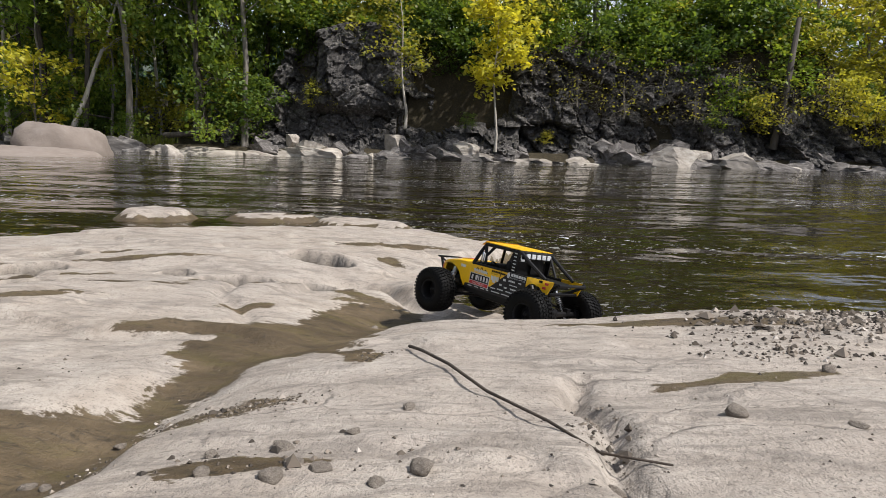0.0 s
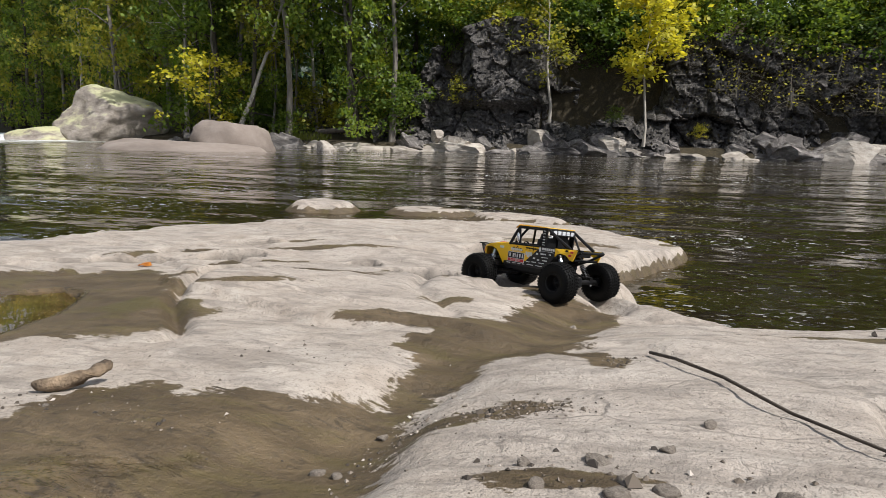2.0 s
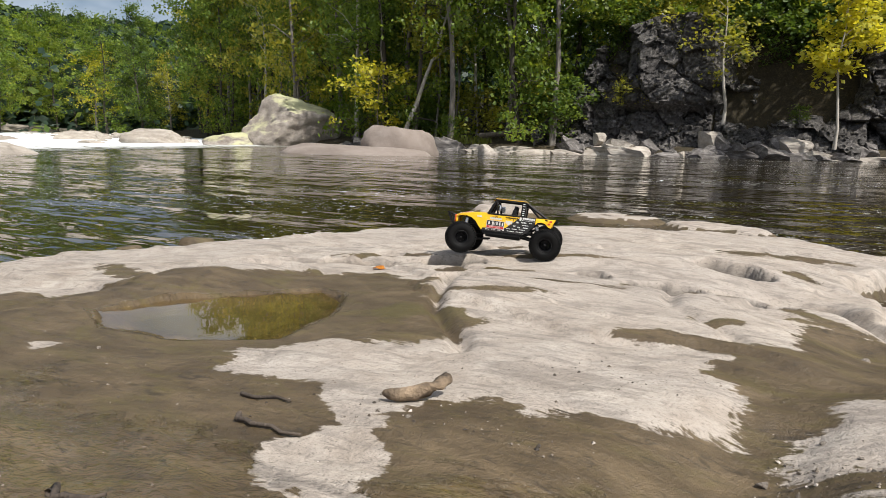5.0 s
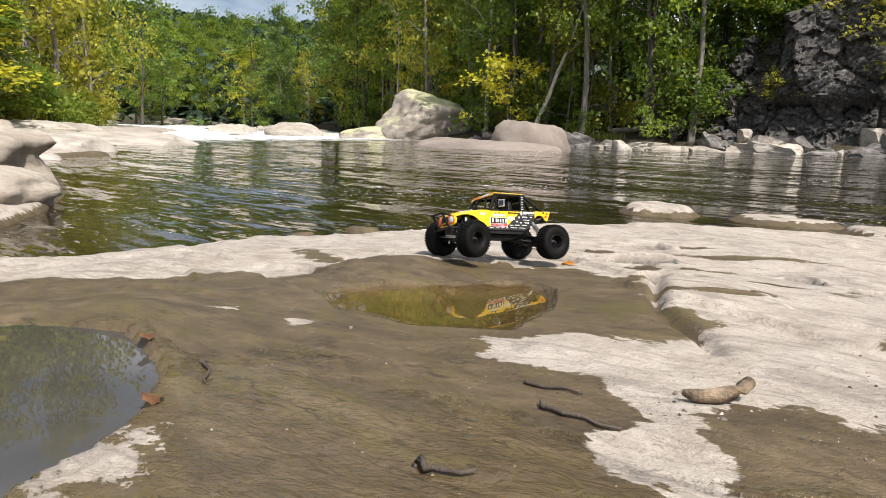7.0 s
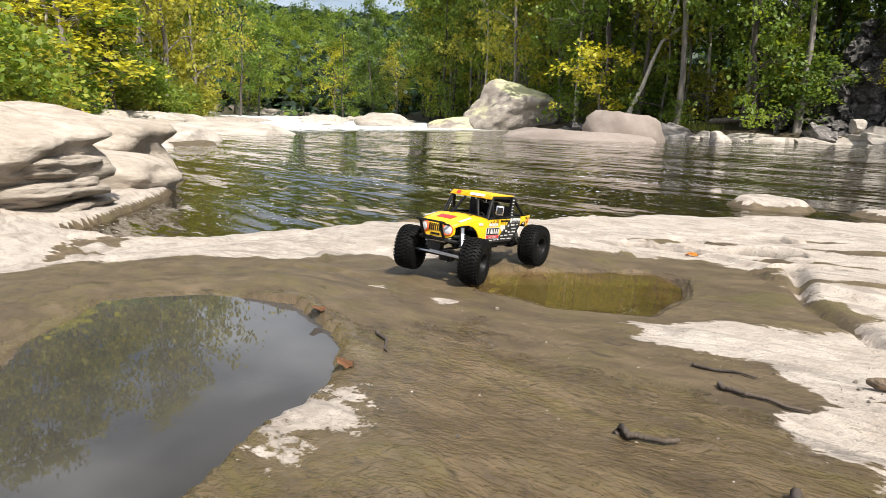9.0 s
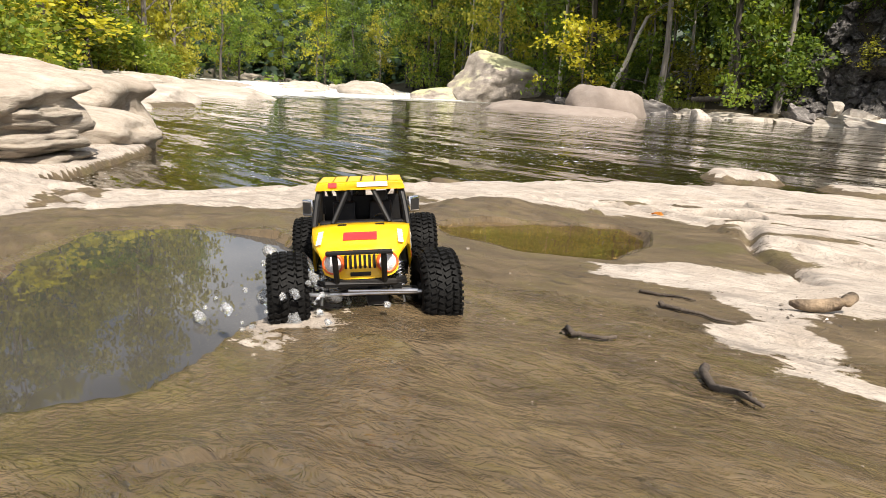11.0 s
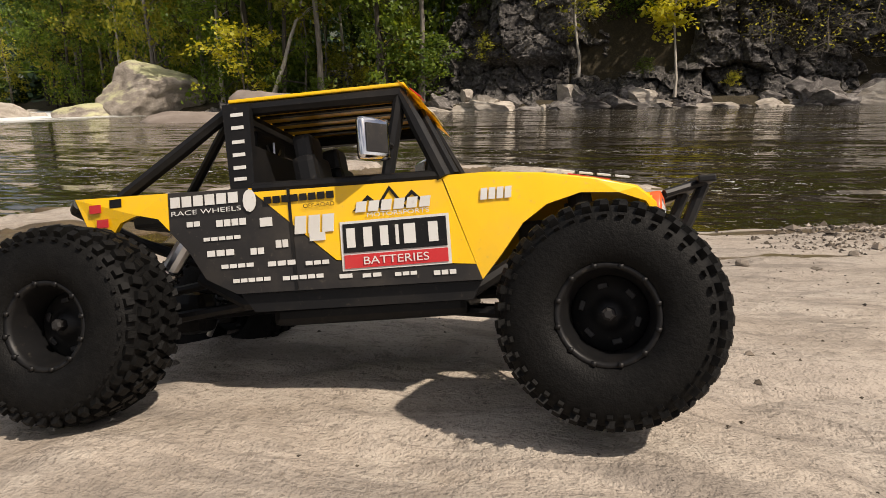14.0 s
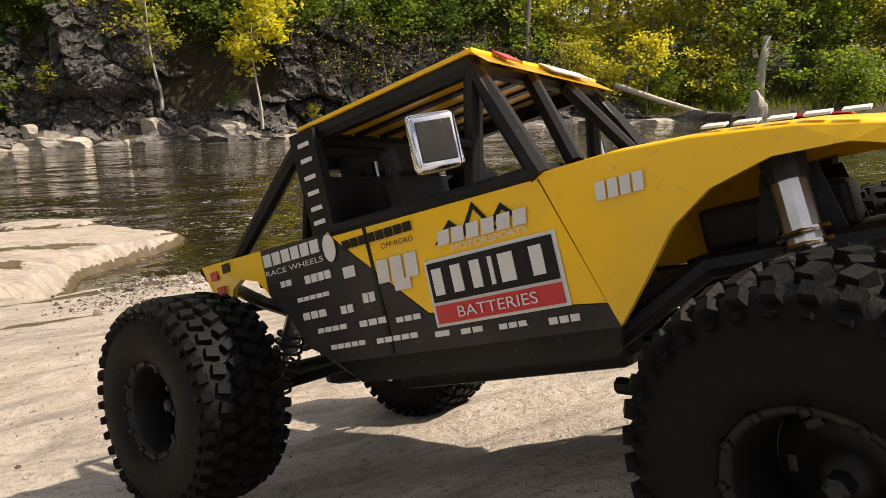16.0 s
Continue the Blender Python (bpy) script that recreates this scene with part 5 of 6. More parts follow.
    for k in range(7):
        part("grille_slot", bm_box(at(0.3916, 0.0515, (k - 3) * 0.0068), (0.003, 0.0040, S * 0.020), 0.001, (0, -3, 0)), BLACK, grille)
    part("front_vent", bm_box(at(0.3915, 0.0335, 0), (0.004, S * 0.030, S * 0.006), 0.0015), BLACK, grille)
    for sgn in (1, -1):
        turn = pose(*at(0.3865, 0.0495, 0.0385 * sgn), 0, 0, -90 + 14 * sgn)
        bm = lathe([(-0.002, S * 0.0160), (0.004, S * 0.0160), (0.006, S * 0.0145), (0.004, S * 0.0128)], 24)
        bmesh.ops.transform(bm, matrix=turn, verts=bm.verts)
        lamp = part("headlight", bm, ORANGE, truck, "round headlight with an orange ring", True)
        bm = lathe([(0.003, S * 0.0134), (0.0058, S * 0.010), (0.0068, S * 0.005), (0.007, 0.0001)], 24)
        bmesh.ops.transform(bm, matrix=turn, verts=bm.verts)
        part("lens", bm, LENS, lamp, "", True)
    # front bumper with upright hoops
    part("bumper", bm_tube([at(0.372, 0.018, -0.062), at(0.392, 0.0205, -0.05), at(0.392, 0.0205, 0.05), at(0.372, 0.018, 0.062)], S * 0.0052), BLACK, truck)
    for sgn in (1, -1):
        part("bumper_hoop", bm_tube([at(0.392, 0.0205, 0.034 * sgn), at(0.408, 0.044, 0.034 * sgn), at(0.420, 0.0685, 0.034 * sgn)], S * 0.0042), BLACK, truck)
        part("bumper_stay", bm_tube([at(0.392, 0.0625, 0.045 * sgn), at(0.419, 0.069, 0.036 * sgn)], S * 0.003), BLACK, truck)
    part("bumper_bar", bm_box(at(0.420, 0.0705, 0), (S * 0.012, S * 0.092, S * 0.005), 0.0015), BLACK, truck)
    # cage and roof
    for sgn in (1, -1):
        y = sgn
        part("cage_tube", bm_tube([at(0.005, 0.093, 0.060 * y), at(0.060, 0.124, 0.064 * y), at(0.097, 0.147, 0.065 * y), at(0.2216, 0.1445, 0.066 * y), at(0.232, 0.122, 0.071 * y), at(0.249, 0.083, 0.076 * y)], S * 0.0052), BLACK, truck)
        part("pillar", bm_plate([(0.095, 0.149), (0.115, 0.1485), (0.116, 0.088), (0.098, 0.088)], 0.0745 * y, 0.006), BLACK, truck)
        part("cage_tube", bm_tube([at(0.2216, 0.144, 0.066 * y), at(0.2090, 0.086, 0.070 * y)], S * 0.0046), BLACK, truck)
        part("cage_tube", bm_tube([at(0.226, 0.142, 0.020 * y), at(0.252, 0.088, 0.046 * y)], S * 0.0042), BLACK, truck)
        part("cage_tube", bm_tube([at(0.097, 0.147, 0.060 * y), at(0.040, 0.092, 0.030 * y)], S * 0.0036), BLACK, truck)
        part("cage_tube", bm_tube([at(-0.036, 0.088, 0.058 * y), at(0.010, 0.060, 0.050 * y), at(0.085, 0.030, 0.046 * y)], S * 0.0042), BLACK, truck)
        part("door_top", bm_tube([at(0.116, 0.0885, 0.076 * y), at(0.247, 0.085, 0.076 * y)], S * 0.0036), BLACK, truck)
        for k, z in enumerate((0.141, 0.132, 0.122, 0.113, 0.104, 0.096)):
            wordmark(0.1015, z - 0.0012, 0.009, 0.0024, 3, y, WHITE, truck, 0.0752)
        # mirror
        turn = pose(*at(0.206, 0.111, 0.088 * y), 0, 0, 128 if y > 0 else 52)
        bm = bm_box((0, 0, 0), (S * 0.024, S * 0.007, S * 0.028), S * 0.003)
        bmesh.ops.transform(bm, matrix=turn, verts=bm.verts)
        mir = part("mirror", bm, CHROME, truck, "chromed round-edged wing mirror", True)
        for dy, size, mat, what in ((0.0040, (0.019, 0.0012, 0.022), LENS, "mirror_glass"), (-0.0040, (0.017, 0.0012, 0.019), GRAPHITE, "mirror_back")):
            bm = bm_box((0, S * dy, 0), tuple(S * c for c in size), S * 0.0005)
            bmesh.ops.transform(bm, matrix=turn, verts=bm.verts)
            part(what, bm, mat, mir)
        part("mirror_arm", bm_tube([at(0.214, 0.108, 0.070 * y), at(0.208, 0.110, 0.088 * y)], S * 0.0028), BLACK, mir)
    part("cage_tube", bm_tube([at(0.097, 0.147, -0.065), at(0.097, 0.147, 0.065)], S * 0.0048), BLACK, truck)
    part("cage_tube", bm_tube([at(0.2216, 0.1445, -0.066), at(0.2216, 0.1445, 0.066)], S * 0.0048), BLACK, truck)
    part("tail_bar", bm_tube([at(-0.026, 0.091, -0.066), at(-0.036, 0.088, -0.058), at(-0.036, 0.088, 0.058), at(-0.026, 0.091, 0.066)], S * 0.0044), BLACK, truck)
    part("tail_bar", bm_tube([at(-0.012, 0.060, -0.060), at(-0.012, 0.060, 0.060)], S * 0.004), BLACK, truck)
    # roof: yellow slats with gaps between, and a visor that drops over the screen
    for k in range(6):
        y = (k - 2.5) * 0.0235
        bm = bm_box((at(0.099, 0.1525, y) + at(0.2235, 0.1505, y)) / 2, (S * 0.128, S * 0.0205 if 0 < k < 5 else S * 0.022, 0.0028), 0.001, (0, 0.9, 0))
        part("roof_slat", bm, YELLOW, truck)
    for k in range(5):
        y = (k - 2) * 0.0235
        part("roof_gap", bm_box((at(0.099, 0.1505, y) + at(0.2235, 0.1485, y)) / 2, (S * 0.120, S * 0.006, 0.002), 0, (0, 0.9, 0)), BLACK, truck)
    bm = bmesh.new()
    for a, b in ((at(0.2205, 0.1535, -0.070), at(0.2345, 0.1405, -0.0735)),):
        v = [bm.verts.new(a), bm.verts.new(Vector((a.x, -a.y, a.z))), bm.verts.new(Vector((b.x, -b.y, b.z))), bm.verts.new(b)]
        bm.faces.new(v)
    bmesh.ops.solidify(bm, geom=bm.faces[:], thickness=0.003)
    part("visor", bm, YELLOW, truck)
    m = pose(*at(0.2290, 0.1475, 0), 0, 43, 0)
    for y, w, mat in ((-0.045, 0.014, RED), (0.02, 0.05, WHITE)):
        bm = bm_box((0, 0, 0), (S * 0.010, S * w, 0.0008), 0)
        bmesh.ops.transform(bm, matrix=pose(*at(0.2292, 0.1487, y), 0, 43, 0), verts=bm.verts)
        part("visor_sticker", bm, mat, truck)
    # rear light bar
    bar = part("light_bar", bm_box(at(0.093, 0.139, 0), (S * 0.010, S * 0.118, S * 0.020), 0.002), BLACK, truck)
    for k in range(5):
        part("lamp", bm_box(at(0.0875, 0.139, (k - 2) * 0.0225), (S * 0.004, S * 0.016, S * 0.013), 0.0015), LENS, bar, "square white lamp")
    # cab: seats, dash, fan, bulkhead
    part("bulkhead", bm_box(at(0.112, 0.075, 0), (S * 0.006, S * 0.140, S * 0.090), 0.001), BLACK, truck)
    part("floor_pan", bm_box(at(0.185, 0.022, 0), (S * 0.17, S * 0.145, S * 0.006), 0.001), BLACK, truck)
    for sgn in (1, -1):
        seat = part("seat", bm_box(at(0.148, 0.074, 0.032 * sgn), (S * 0.018, S * 0.040, S * 0.080), 0.006, (0, -8, 0)), BLACK, truck)
        part("headrest", bm_box(at(0.141, 0.119, 0.032 * sgn), (S * 0.014, S * 0.026, S * 0.022), 0.004, (0, -8, 0)), GRAPHITE, seat)
        part("cushion", bm_box(at(0.172, 0.042, 0.032 * sgn), (S * 0.05, S * 0.040, S * 0.016), 0.005), GRAPHITE, seat)
    part("dashboard", bm_box(at(0.236, 0.080, 0), (S * 0.020, S * 0.135, S * 0.022), 0.004), BLACK, truck)
    bm = lathe([(-0.0025, S * 0.013), (0.0025, S * 0.013), (0.0025, S * 0.011), (-0.0025, S * 0.011), (-0.0025, S * 0.013)], 24)
    bmesh.ops.transform(bm, matrix=pose(*at(0.212, 0.086, 0.032), 0, 0, 90) @ pose(0, 0, 0, 25), verts=bm.verts)
    part("steering_wheel", bm, BLACK, truck)
    fan = part("fan_shroud", bm_box(at(0.104, 0.112, -0.020), (S * 0.006, S * 0.052, S * 0.048), 0.002), BLACK, truck)
    for k in range(9):
        m = pose(*at(0.1085, 0.112, -0.020), k * 40, 0, 0)
        bm = bm_box((0, 0, S * 0.011), (0.0015, S * 0.004, S * 0.016), 0, (0, 0, 30))
        bmesh.ops.transform(bm, matrix=m, verts=bm.verts)
        part("fan_blade", bm, METAL, fan)
    part("fuel_cell", bm_box(at(0.045, 0.078, 0), (S * 0.080, S * 0.10, S * 0.016), 0.004), BLACK, truck)
    # chassis, gearbox, skid, shafts
    for sgn in (1, -1):
        part("chassis_rail", bm_tube([at(0.065, 0.030, 0.060 * sgn), at(0.10, 0.010, 0.064 * sgn), at(0.262, 0.0085, 0.064 * sgn), at(0.300, 0.030, 0.050 * sgn), at(0.372, 0.030, 0.045 * sgn)], S * 0.0055), BLACK, truck)
        part("rock_slider", bm_plate([(0.10, 0.016), (0.268, 0.014), (0.262, 0.002), (0.110, 0.003)], 0.0725 * sgn, 0.006), BLACK, truck)
        part("shock_tower", bm_plate([(0.318, 0.030), (0.352, 0.030), (0.346, 0.062), (0.326, 0.062)], 0.044 * sgn, 0.004), BLACK, truck)
    part("skid", bm_box(at(0.182, -0.002, 0), (S * 0.145, S * 0.088, S * 0.016), 0.006), BLACK, truck)
    part("gearbox", bm_box(at(0.19, 0.020, 0), (S * 0.07, S * 0.05, S * 0.04), 0.006), BLACK, truck)
    part("motor", bm_tube([at(0.215, 0.030, -0.022), at(0.262, 0.030, -0.022)], S * 0.017, 16), GRAPHITE, truck)
    part("battery_tray", bm_box(at(0.325, 0.030, 0), (S * 0.075, S * 0.075, S * 0.008), 0.002), BLACK, truck)
    part("battery", bm_box(at(0.322, 0.044, 0), (S * 0.060, S * 0.042, S * 0.020), 0.003), GRAPHITE, truck)
    part("drive_shaft", bm_tube([at(0.225, 0.004, 0.010), at(0.325, 0.000, 0.020)], S * 0.0045), BLACK, truck)
    part("drive_shaft", bm_tube([at(0.140, 0.004, 0.010), at(0.020, 0.000, 0.020)], S * 0.0045), BLACK, truck)
    for xr, lean in ((0.340, -0.004), (0.010, 0.045)):
        for sgn in (1, -1):
            top, low = at(xr + lean, 0.066, 0.050 * sgn), at(xr, -0.004, 0.060 * sgn)
            sh = part("shock", bm_tube([top, low.lerp(top, 0.45)], S * 0.0068, 12), METAL, truck, "silver coil-over shock absorber")
            part("shock_shaft", bm_tube([low.lerp(top, 0.45), low + (low - top).normalized() * 0.022], S * 0.0026), METAL, sh)
            part("spring", coil(low.lerp(top, 0.08), low.lerp(top, 0.62), S * 0.0090, 8, S * 0.0012), CHROME if xr > 0.2 else GRAPHITE, sh)
            part("shock_cap", bm_tube([top, top.lerp(low, 0.14)], S * 0.0082, 12), GRAPHITE, sh)
    # stickers: plain bars and shapes in their colours
    for sgn in (1, -1):
        y = sgn
        decal("sticker", 0.1765, 0.0235 + 0.003, 0.2505, 0.0595, y, WHITE, truck, 0.0789)
        decal("sticker", 0.1785, 0.0385, 0.2485, 0.0578, y, BLACK, truck, 0.0796)
        decal("sticker", 0.1785, 0.0280, 0.2485, 0.0370, y, RED, truck, 0.0796)
        for k, w in enumerate((0.0075, 0.0075, 0.0070, 0.0028, 0.0100, 0.0080)):
            x = 0.1810 + (0, 0.0112, 0.0222, 0.0322, 0.0376, 0.0535)[k] * 1.04
            decal("sticker_bar", x, 0.0418, x + w * 0.78, 0.0548, y, WHITE, truck, 0.0802)
        lettering("BATTERIES", 0.192, 0.0300, 0.044, 0.0052, y, WHITE, truck, 0.0804)
        # black peaks over a white wordmark
        for k, (cx, h) in enumerate(((0.197, 0.010), (0.212, 0.015), (0.227, 0.011))):
            part("sticker", bm_plate([(cx - 0.011, 0.066, 0.0789), (cx - 0.0085, 0.066, 0.0789), (cx, 0.066 + h - 0.003, 0.0789), (cx + 0.0085, 0.066, 0.0789), (cx + 0.011, 0.066, 0.0789), (cx, 0.066 + h, 0.0789)], 0.0789 * y, 0.0006), BLACK, truck)
        wordmark(0.188, 0.0650, 0.052, 0.0070, 6, y, WHITE, truck, 0.0794, 0.0014)
        lettering("MOTORSPORTS", 0.196, 0.0612, 0.042, 0.0030, y, WHITE, truck, 0.0797)
        # white mark, dark ringed mark
        for k in range(3):
            decal("sticker_bar", 0.1445 + k * 0.0098, 0.0540, 0.1525 + k * 0.0098, 0.0660, y, WHITE, truck, 0.0792, 0.001)
        decal("sticker_bar", 0.155, 0.0485, 0.166, 0.0540, y, WHITE, truck, 0.0792)
        wordmark(0.124, 0.0764, 0.051, 0.0048, 10, y, BLACK, truck, 0.0794)
        lettering("OFF-ROAD", 0.152, 0.0712, 0.022, 0.0028, y, BLACK, truck, 0.0797)
        wordmark(0.0545, 0.0795, 0.052, 0.0074, 6, y, WHITE, truck, 0.0789)
        lettering("RACE WHEELS", 0.055, 0.0738, 0.052, 0.0032, y, WHITE, truck, 0.0792)
        part("sticker", bm_plate([(0.1135 + 0.0048 * math.cos(w), 0.0798 + 0.0078 * math.sin(w), 0.0794) for w in [k * math.pi / 6 for k in range(12)]], 0.0794 * y, 0.0006), WHITE, truck)
        for x0, z0, w, h in ((0.066, 0.0640, 0.012, 0.0065), (0.088, 0.0620, 0.026, 0.0085), (0.120, 0.0590, 0.010, 0.0110), (0.078, 0.0535, 0.032, 0.0045), (0.080, 0.0420, 0.024, 0.0075), (0.112, 0.0410, 0.012, 0.0080),
                             (0.1305, 0.0440, 0.011, 0.0095), (0.090, 0.0335, 0.028, 0.0050), (0.124, 0.0325, 0.024, 0.0060), (0.151, 0.0315, 0.020, 0.0050), (0.098, 0.0232, 0.032, 0.0048), (0.134, 0.0225, 0.034, 0.0050),
                             (0.174, 0.0210, 0.010, 0.0050), (0.190, 0.0205, 0.016, 0.0048), (0.212, 0.0200, 0.018, 0.0045), (0.238, 0.0185, 0.018, 0.0055)):
            wordmark(x0, z0 + 0.2 * h, w * 0.88, h * 0.55, max(2, round(w / 0.0042)), y, WHITE, truck, 0.0789 if x0 < 0.15 or z0 < 0.024 else 0.0792)
        for k in range(4):
            part("sticker_bar", bm_plate([(0.272 + k * 0.0052, 0.066, 0.0792 - k * 0.0003), (0.2762 + k * 0.0052, 0.066, 0.0792 - k * 0.0003), (0.2770 + k * 0.0052, 0.0735, 0.0790 - k * 0.0003), (0.2728 + k * 0.0052, 0.0735, 0.0790 - k * 0.0003)], 0.0789 * y, 0.0006), WHITE, truck)
        for k, (x, z, mat) in enumerate(((-0.014, 0.082, RED), (0.004, 0.0845, BLACK), (-0.008, 0.071, RED))):
            part("sticker_bar", bm_plate([(x, z, 0.0700 + (x + 0.028) * 0.125), (x + 0.010, z, 0.0713 + (x + 0.028) * 0.125), (x + 0.010, z + 0.006, 0.0713 + (x + 0.028) * 0.125), (x, z + 0.006, 0.0700 + (x + 0.028) * 0.125)], 0.07 * y, 0.0006), mat, truck)
        # wordmark along the bonnet edge
        for k in range(5):
            c = (at(0.318 + k * 0.0115, 0.0828 - k * 0.0022, 0.060 * y) + Vector((0, 0, 0.0012)))
            part("sticker_bar", bm_box(c, (S * 0.0085, S * 0.008, 0.001), 0, (-12 * y, 11, 0)), WHITE, truck)
    for y in (-0.03, 0.03):
        part("bonnet_vent", bm_box(at(0.276, 0.0885, y), (S * 0.012, S * 0.014, 0.0016), 0, (0, 4, 0)), BLACK, truck)
    part("sticker", bm_box(at(0.345, 0.0815, 0), (S * 0.030, S * 0.050, 0.001), 0, (0, 13, 0)), RED, truck)
    axles = (build_axle(truck, 0.345, True), build_axle(truck, 0.0, False))
    wheels = build_wheels(truck)
    tagged(truck, "yellow and black radio-controlled rock crawler truck with knobbly tyres", "model truck")
    return truck, axles, wheels


TRUCK, AXLES, WHEELS = build_truck()


# ---------- small things on the rock ----------
def lie(x, y, dz=0.0):
    return Vector((x, y, ground_at(x, y) + dz))


def twig(name, pts, r, mat, label, sides=6):
    p = [lie(x, y, r + dz) for x, y, dz in pts]
    v, f = tube(p, [r * (1 - 0.6 * i / (len(p) - 1)) for i in range(len(p))], sides)
    return tagged(new(name, mesh_of(name, v, f, mat, True)), label, "twig")


def wander(a, b, n, amp, seed, dz=0.0):
    rnd = random.Random(seed)
    return [(a[0] + (b[0] - a[0]) * i / n + rnd.gauss(0, amp), a[1] + (b[1] - a[1]) * i / n + rnd.gauss(0, amp), dz) for i in range(n + 1)]


def build_small():
    rnd = random.Random(9)
    twig("stick", [(-0.15, 1.24, 0.004), (-0.115, 1.13, 0.01), (-0.06, 1.0, 0.006), (0.0, 0.87, 0.004), (0.07, 0.74, 0.004), (0.12, 0.67, 0.002), (0.18, 0.62, 0.002)], 0.0032, TWIG, "long thin dark stick lying on the rock")
    twig("twig", wander((-1.25, 0.63), (-1.09, 0.615), 7, 0.007, 1), 0.005, TWIG, "dark wet twig on the damp rock")
    twig("twig", wander((-1.27, 0.36), (-1.16, 0.37), 6, 0.012, 2), 0.006, TWIG, "broken dark twig on the damp rock")
    twig("twig", wander((-1.02, 0.30), (-0.94, 0.24), 5, 0.012, 3), 0.006, TWIG, "short dark twig on the damp rock")
    twig("twig", wander((-1.85, 0.42), (-1.72, 0.36), 5, 0.012, 4), 0.004, TWIG, "dark root end by the puddle")
    twig("twig", wander((-1.32, 0.74), (-1.22, 0.73), 5, 0.008, 5), 0.004, TWIG, "dark twig on the damp rock")
    # curved piece of driftwood
    p = [lie(x, y, 0.012 + dz) for x, y, dz in ((-1.078, 0.793, 0.0), (-1.066, 0.790, 0.0), (-1.048, 0.793, 0.0), (-1.028, 0.803, 0.002), (-1.013, 0.820, 0.006), (-1.004, 0.842, 0.012), (-1.001, 0.862, 0.018), (-1.002, 0.868, 0.019))]
    v, f = tube(p, [0.005, 0.009, 0.011, 0.0118, 0.0118, 0.0115, 0.0105, 0.006], 12)
    tagged(new("driftwood", mesh_of("driftwood", v, f, DRIFT, True)), "short curved piece of pale driftwood", "driftwood")
    # fallen leaves
    leaf_o = mat_simple("orange_leaf", (0.45, 0.15, 0.02), (0.65, 0.28, 0.03), 60, 0.6)
    leaf_b = mat_simple("brown_leaf", (0.16, 0.07, 0.03), (0.30, 0.15, 0.07), 60, 0.6)
    for x, y, s, m, lab in ((-2.07, 2.2, 0.045, leaf_o, "bright orange fallen leaf"), (-1.73, 0.27, 0.035, leaf_b, "brown fallen leaf at the puddle"), (-2.05, 0.42, 0.035, leaf_b, "brown fallen leaf at the puddle")):
        bm = bmesh.new()
        ring = []
        for k in range(14):
            w = 2 * math.pi * k / 14
            r = s * (0.55 + 0.25 * math.cos(w) + (0.12 if k % 2 else -0.06))
            ring.append(bm.verts.new((r * math.cos(w), r * math.sin(w) * 0.8, 0.005 * math.sin(w * 2) + 0.004)))
        c = bm.verts.new((0.01, 0, 0.004))
        for k in range(14):
            bm.faces.new((ring[k], ring[(k + 1) % 14], c))
        bmesh.ops.solidify(bm, geom=bm.faces[:], thickness=0.001)
        o = part("leaf", bm, m, None)
        q = lie(x, y, 0.004)
        o.matrix_basis = pose(*q, rnd.uniform(-5, 5), rnd.uniform(-5, 5), rnd.uniform(0, 360))
        tagged(o, lab, "leaf", "fallen leaves")
    # single stones
    small = [rock_mesh("stone", 90 + i, GRIT, 8, 2, 0.08, 0.85) for i in range(5)]
    for x, y, s in ((-0.53, 0.875, 0.035), (-0.10, 0.80, 0.035), (-0.556, 0.72, 0.05), (-0.525, 0.705, 0.035), (-0.34, 1.95, 0.05), (0.12, 0.60, 0.045), (0.13, 0.80, 0.055), (-0.22, 0.66, 0.05), (-0.15, 0.70, 0.045), (-0.19, 0.60, 0.045), (-0.16, 0.585, 0.04),
                    (-0.29, 0.64, 0.035), (-0.06, 0.585, 0.05), (-1.905, 0.85, 0.03), (-1.10, 0.82, 0.02), (-0.31, -0.115, 0.035), (-0.29, -0.10, 0.02), (0.13, 0.71, 0.03), (0.30, 0.78, 0.05), (0.42, 0.74, 0.04), (-0.42, 0.93, 0.02), (-0.46, 1.02, 0.02), (-1.0, 0.74, 0.02),
                    (-0.2, 0.56, 0.05), (-0.1, 0.55, 0.04), (-0.27, 0.57, 0.04), (0.62, 1.5, 0.05), (0.85, 1.35, 0.06), (0.95, 1.5, 0.06), (0.75, 1.2, 0.05), (0.56, 1.08, 0.045)):
        s *= 0.42
        q = lie(x, y, -0.12 * s)
        o = set_rock("stone", small[rnd.randrange(5)], q.x, q.y, q.z, s * rnd.uniform(0.8, 1.4), s, s * rnd.uniform(0.5, 0.9), rnd.uniform(0, 360), 0, "small loose stone on the rock", "loose stones")
    # gravel and grit gathered in the dips
    bm_v, bm_f = [], []
    rs = np.random.RandomState(12)
    base_v = np.array([(1, 0, 0), (-0.6, 0.8, 0), (-0.5, -0.8, 0), (0.1, 0.1, 0.8), (0, 0, -0.4), (0.2, 0.9, 0.3)], float)
    base_f = [(0, 5, 3), (5, 1, 3), (1, 2, 3), (2, 0, 3), (0, 4, 5), (5, 4, 1), (1, 4, 2), (2, 4, 0)]
    spots = []
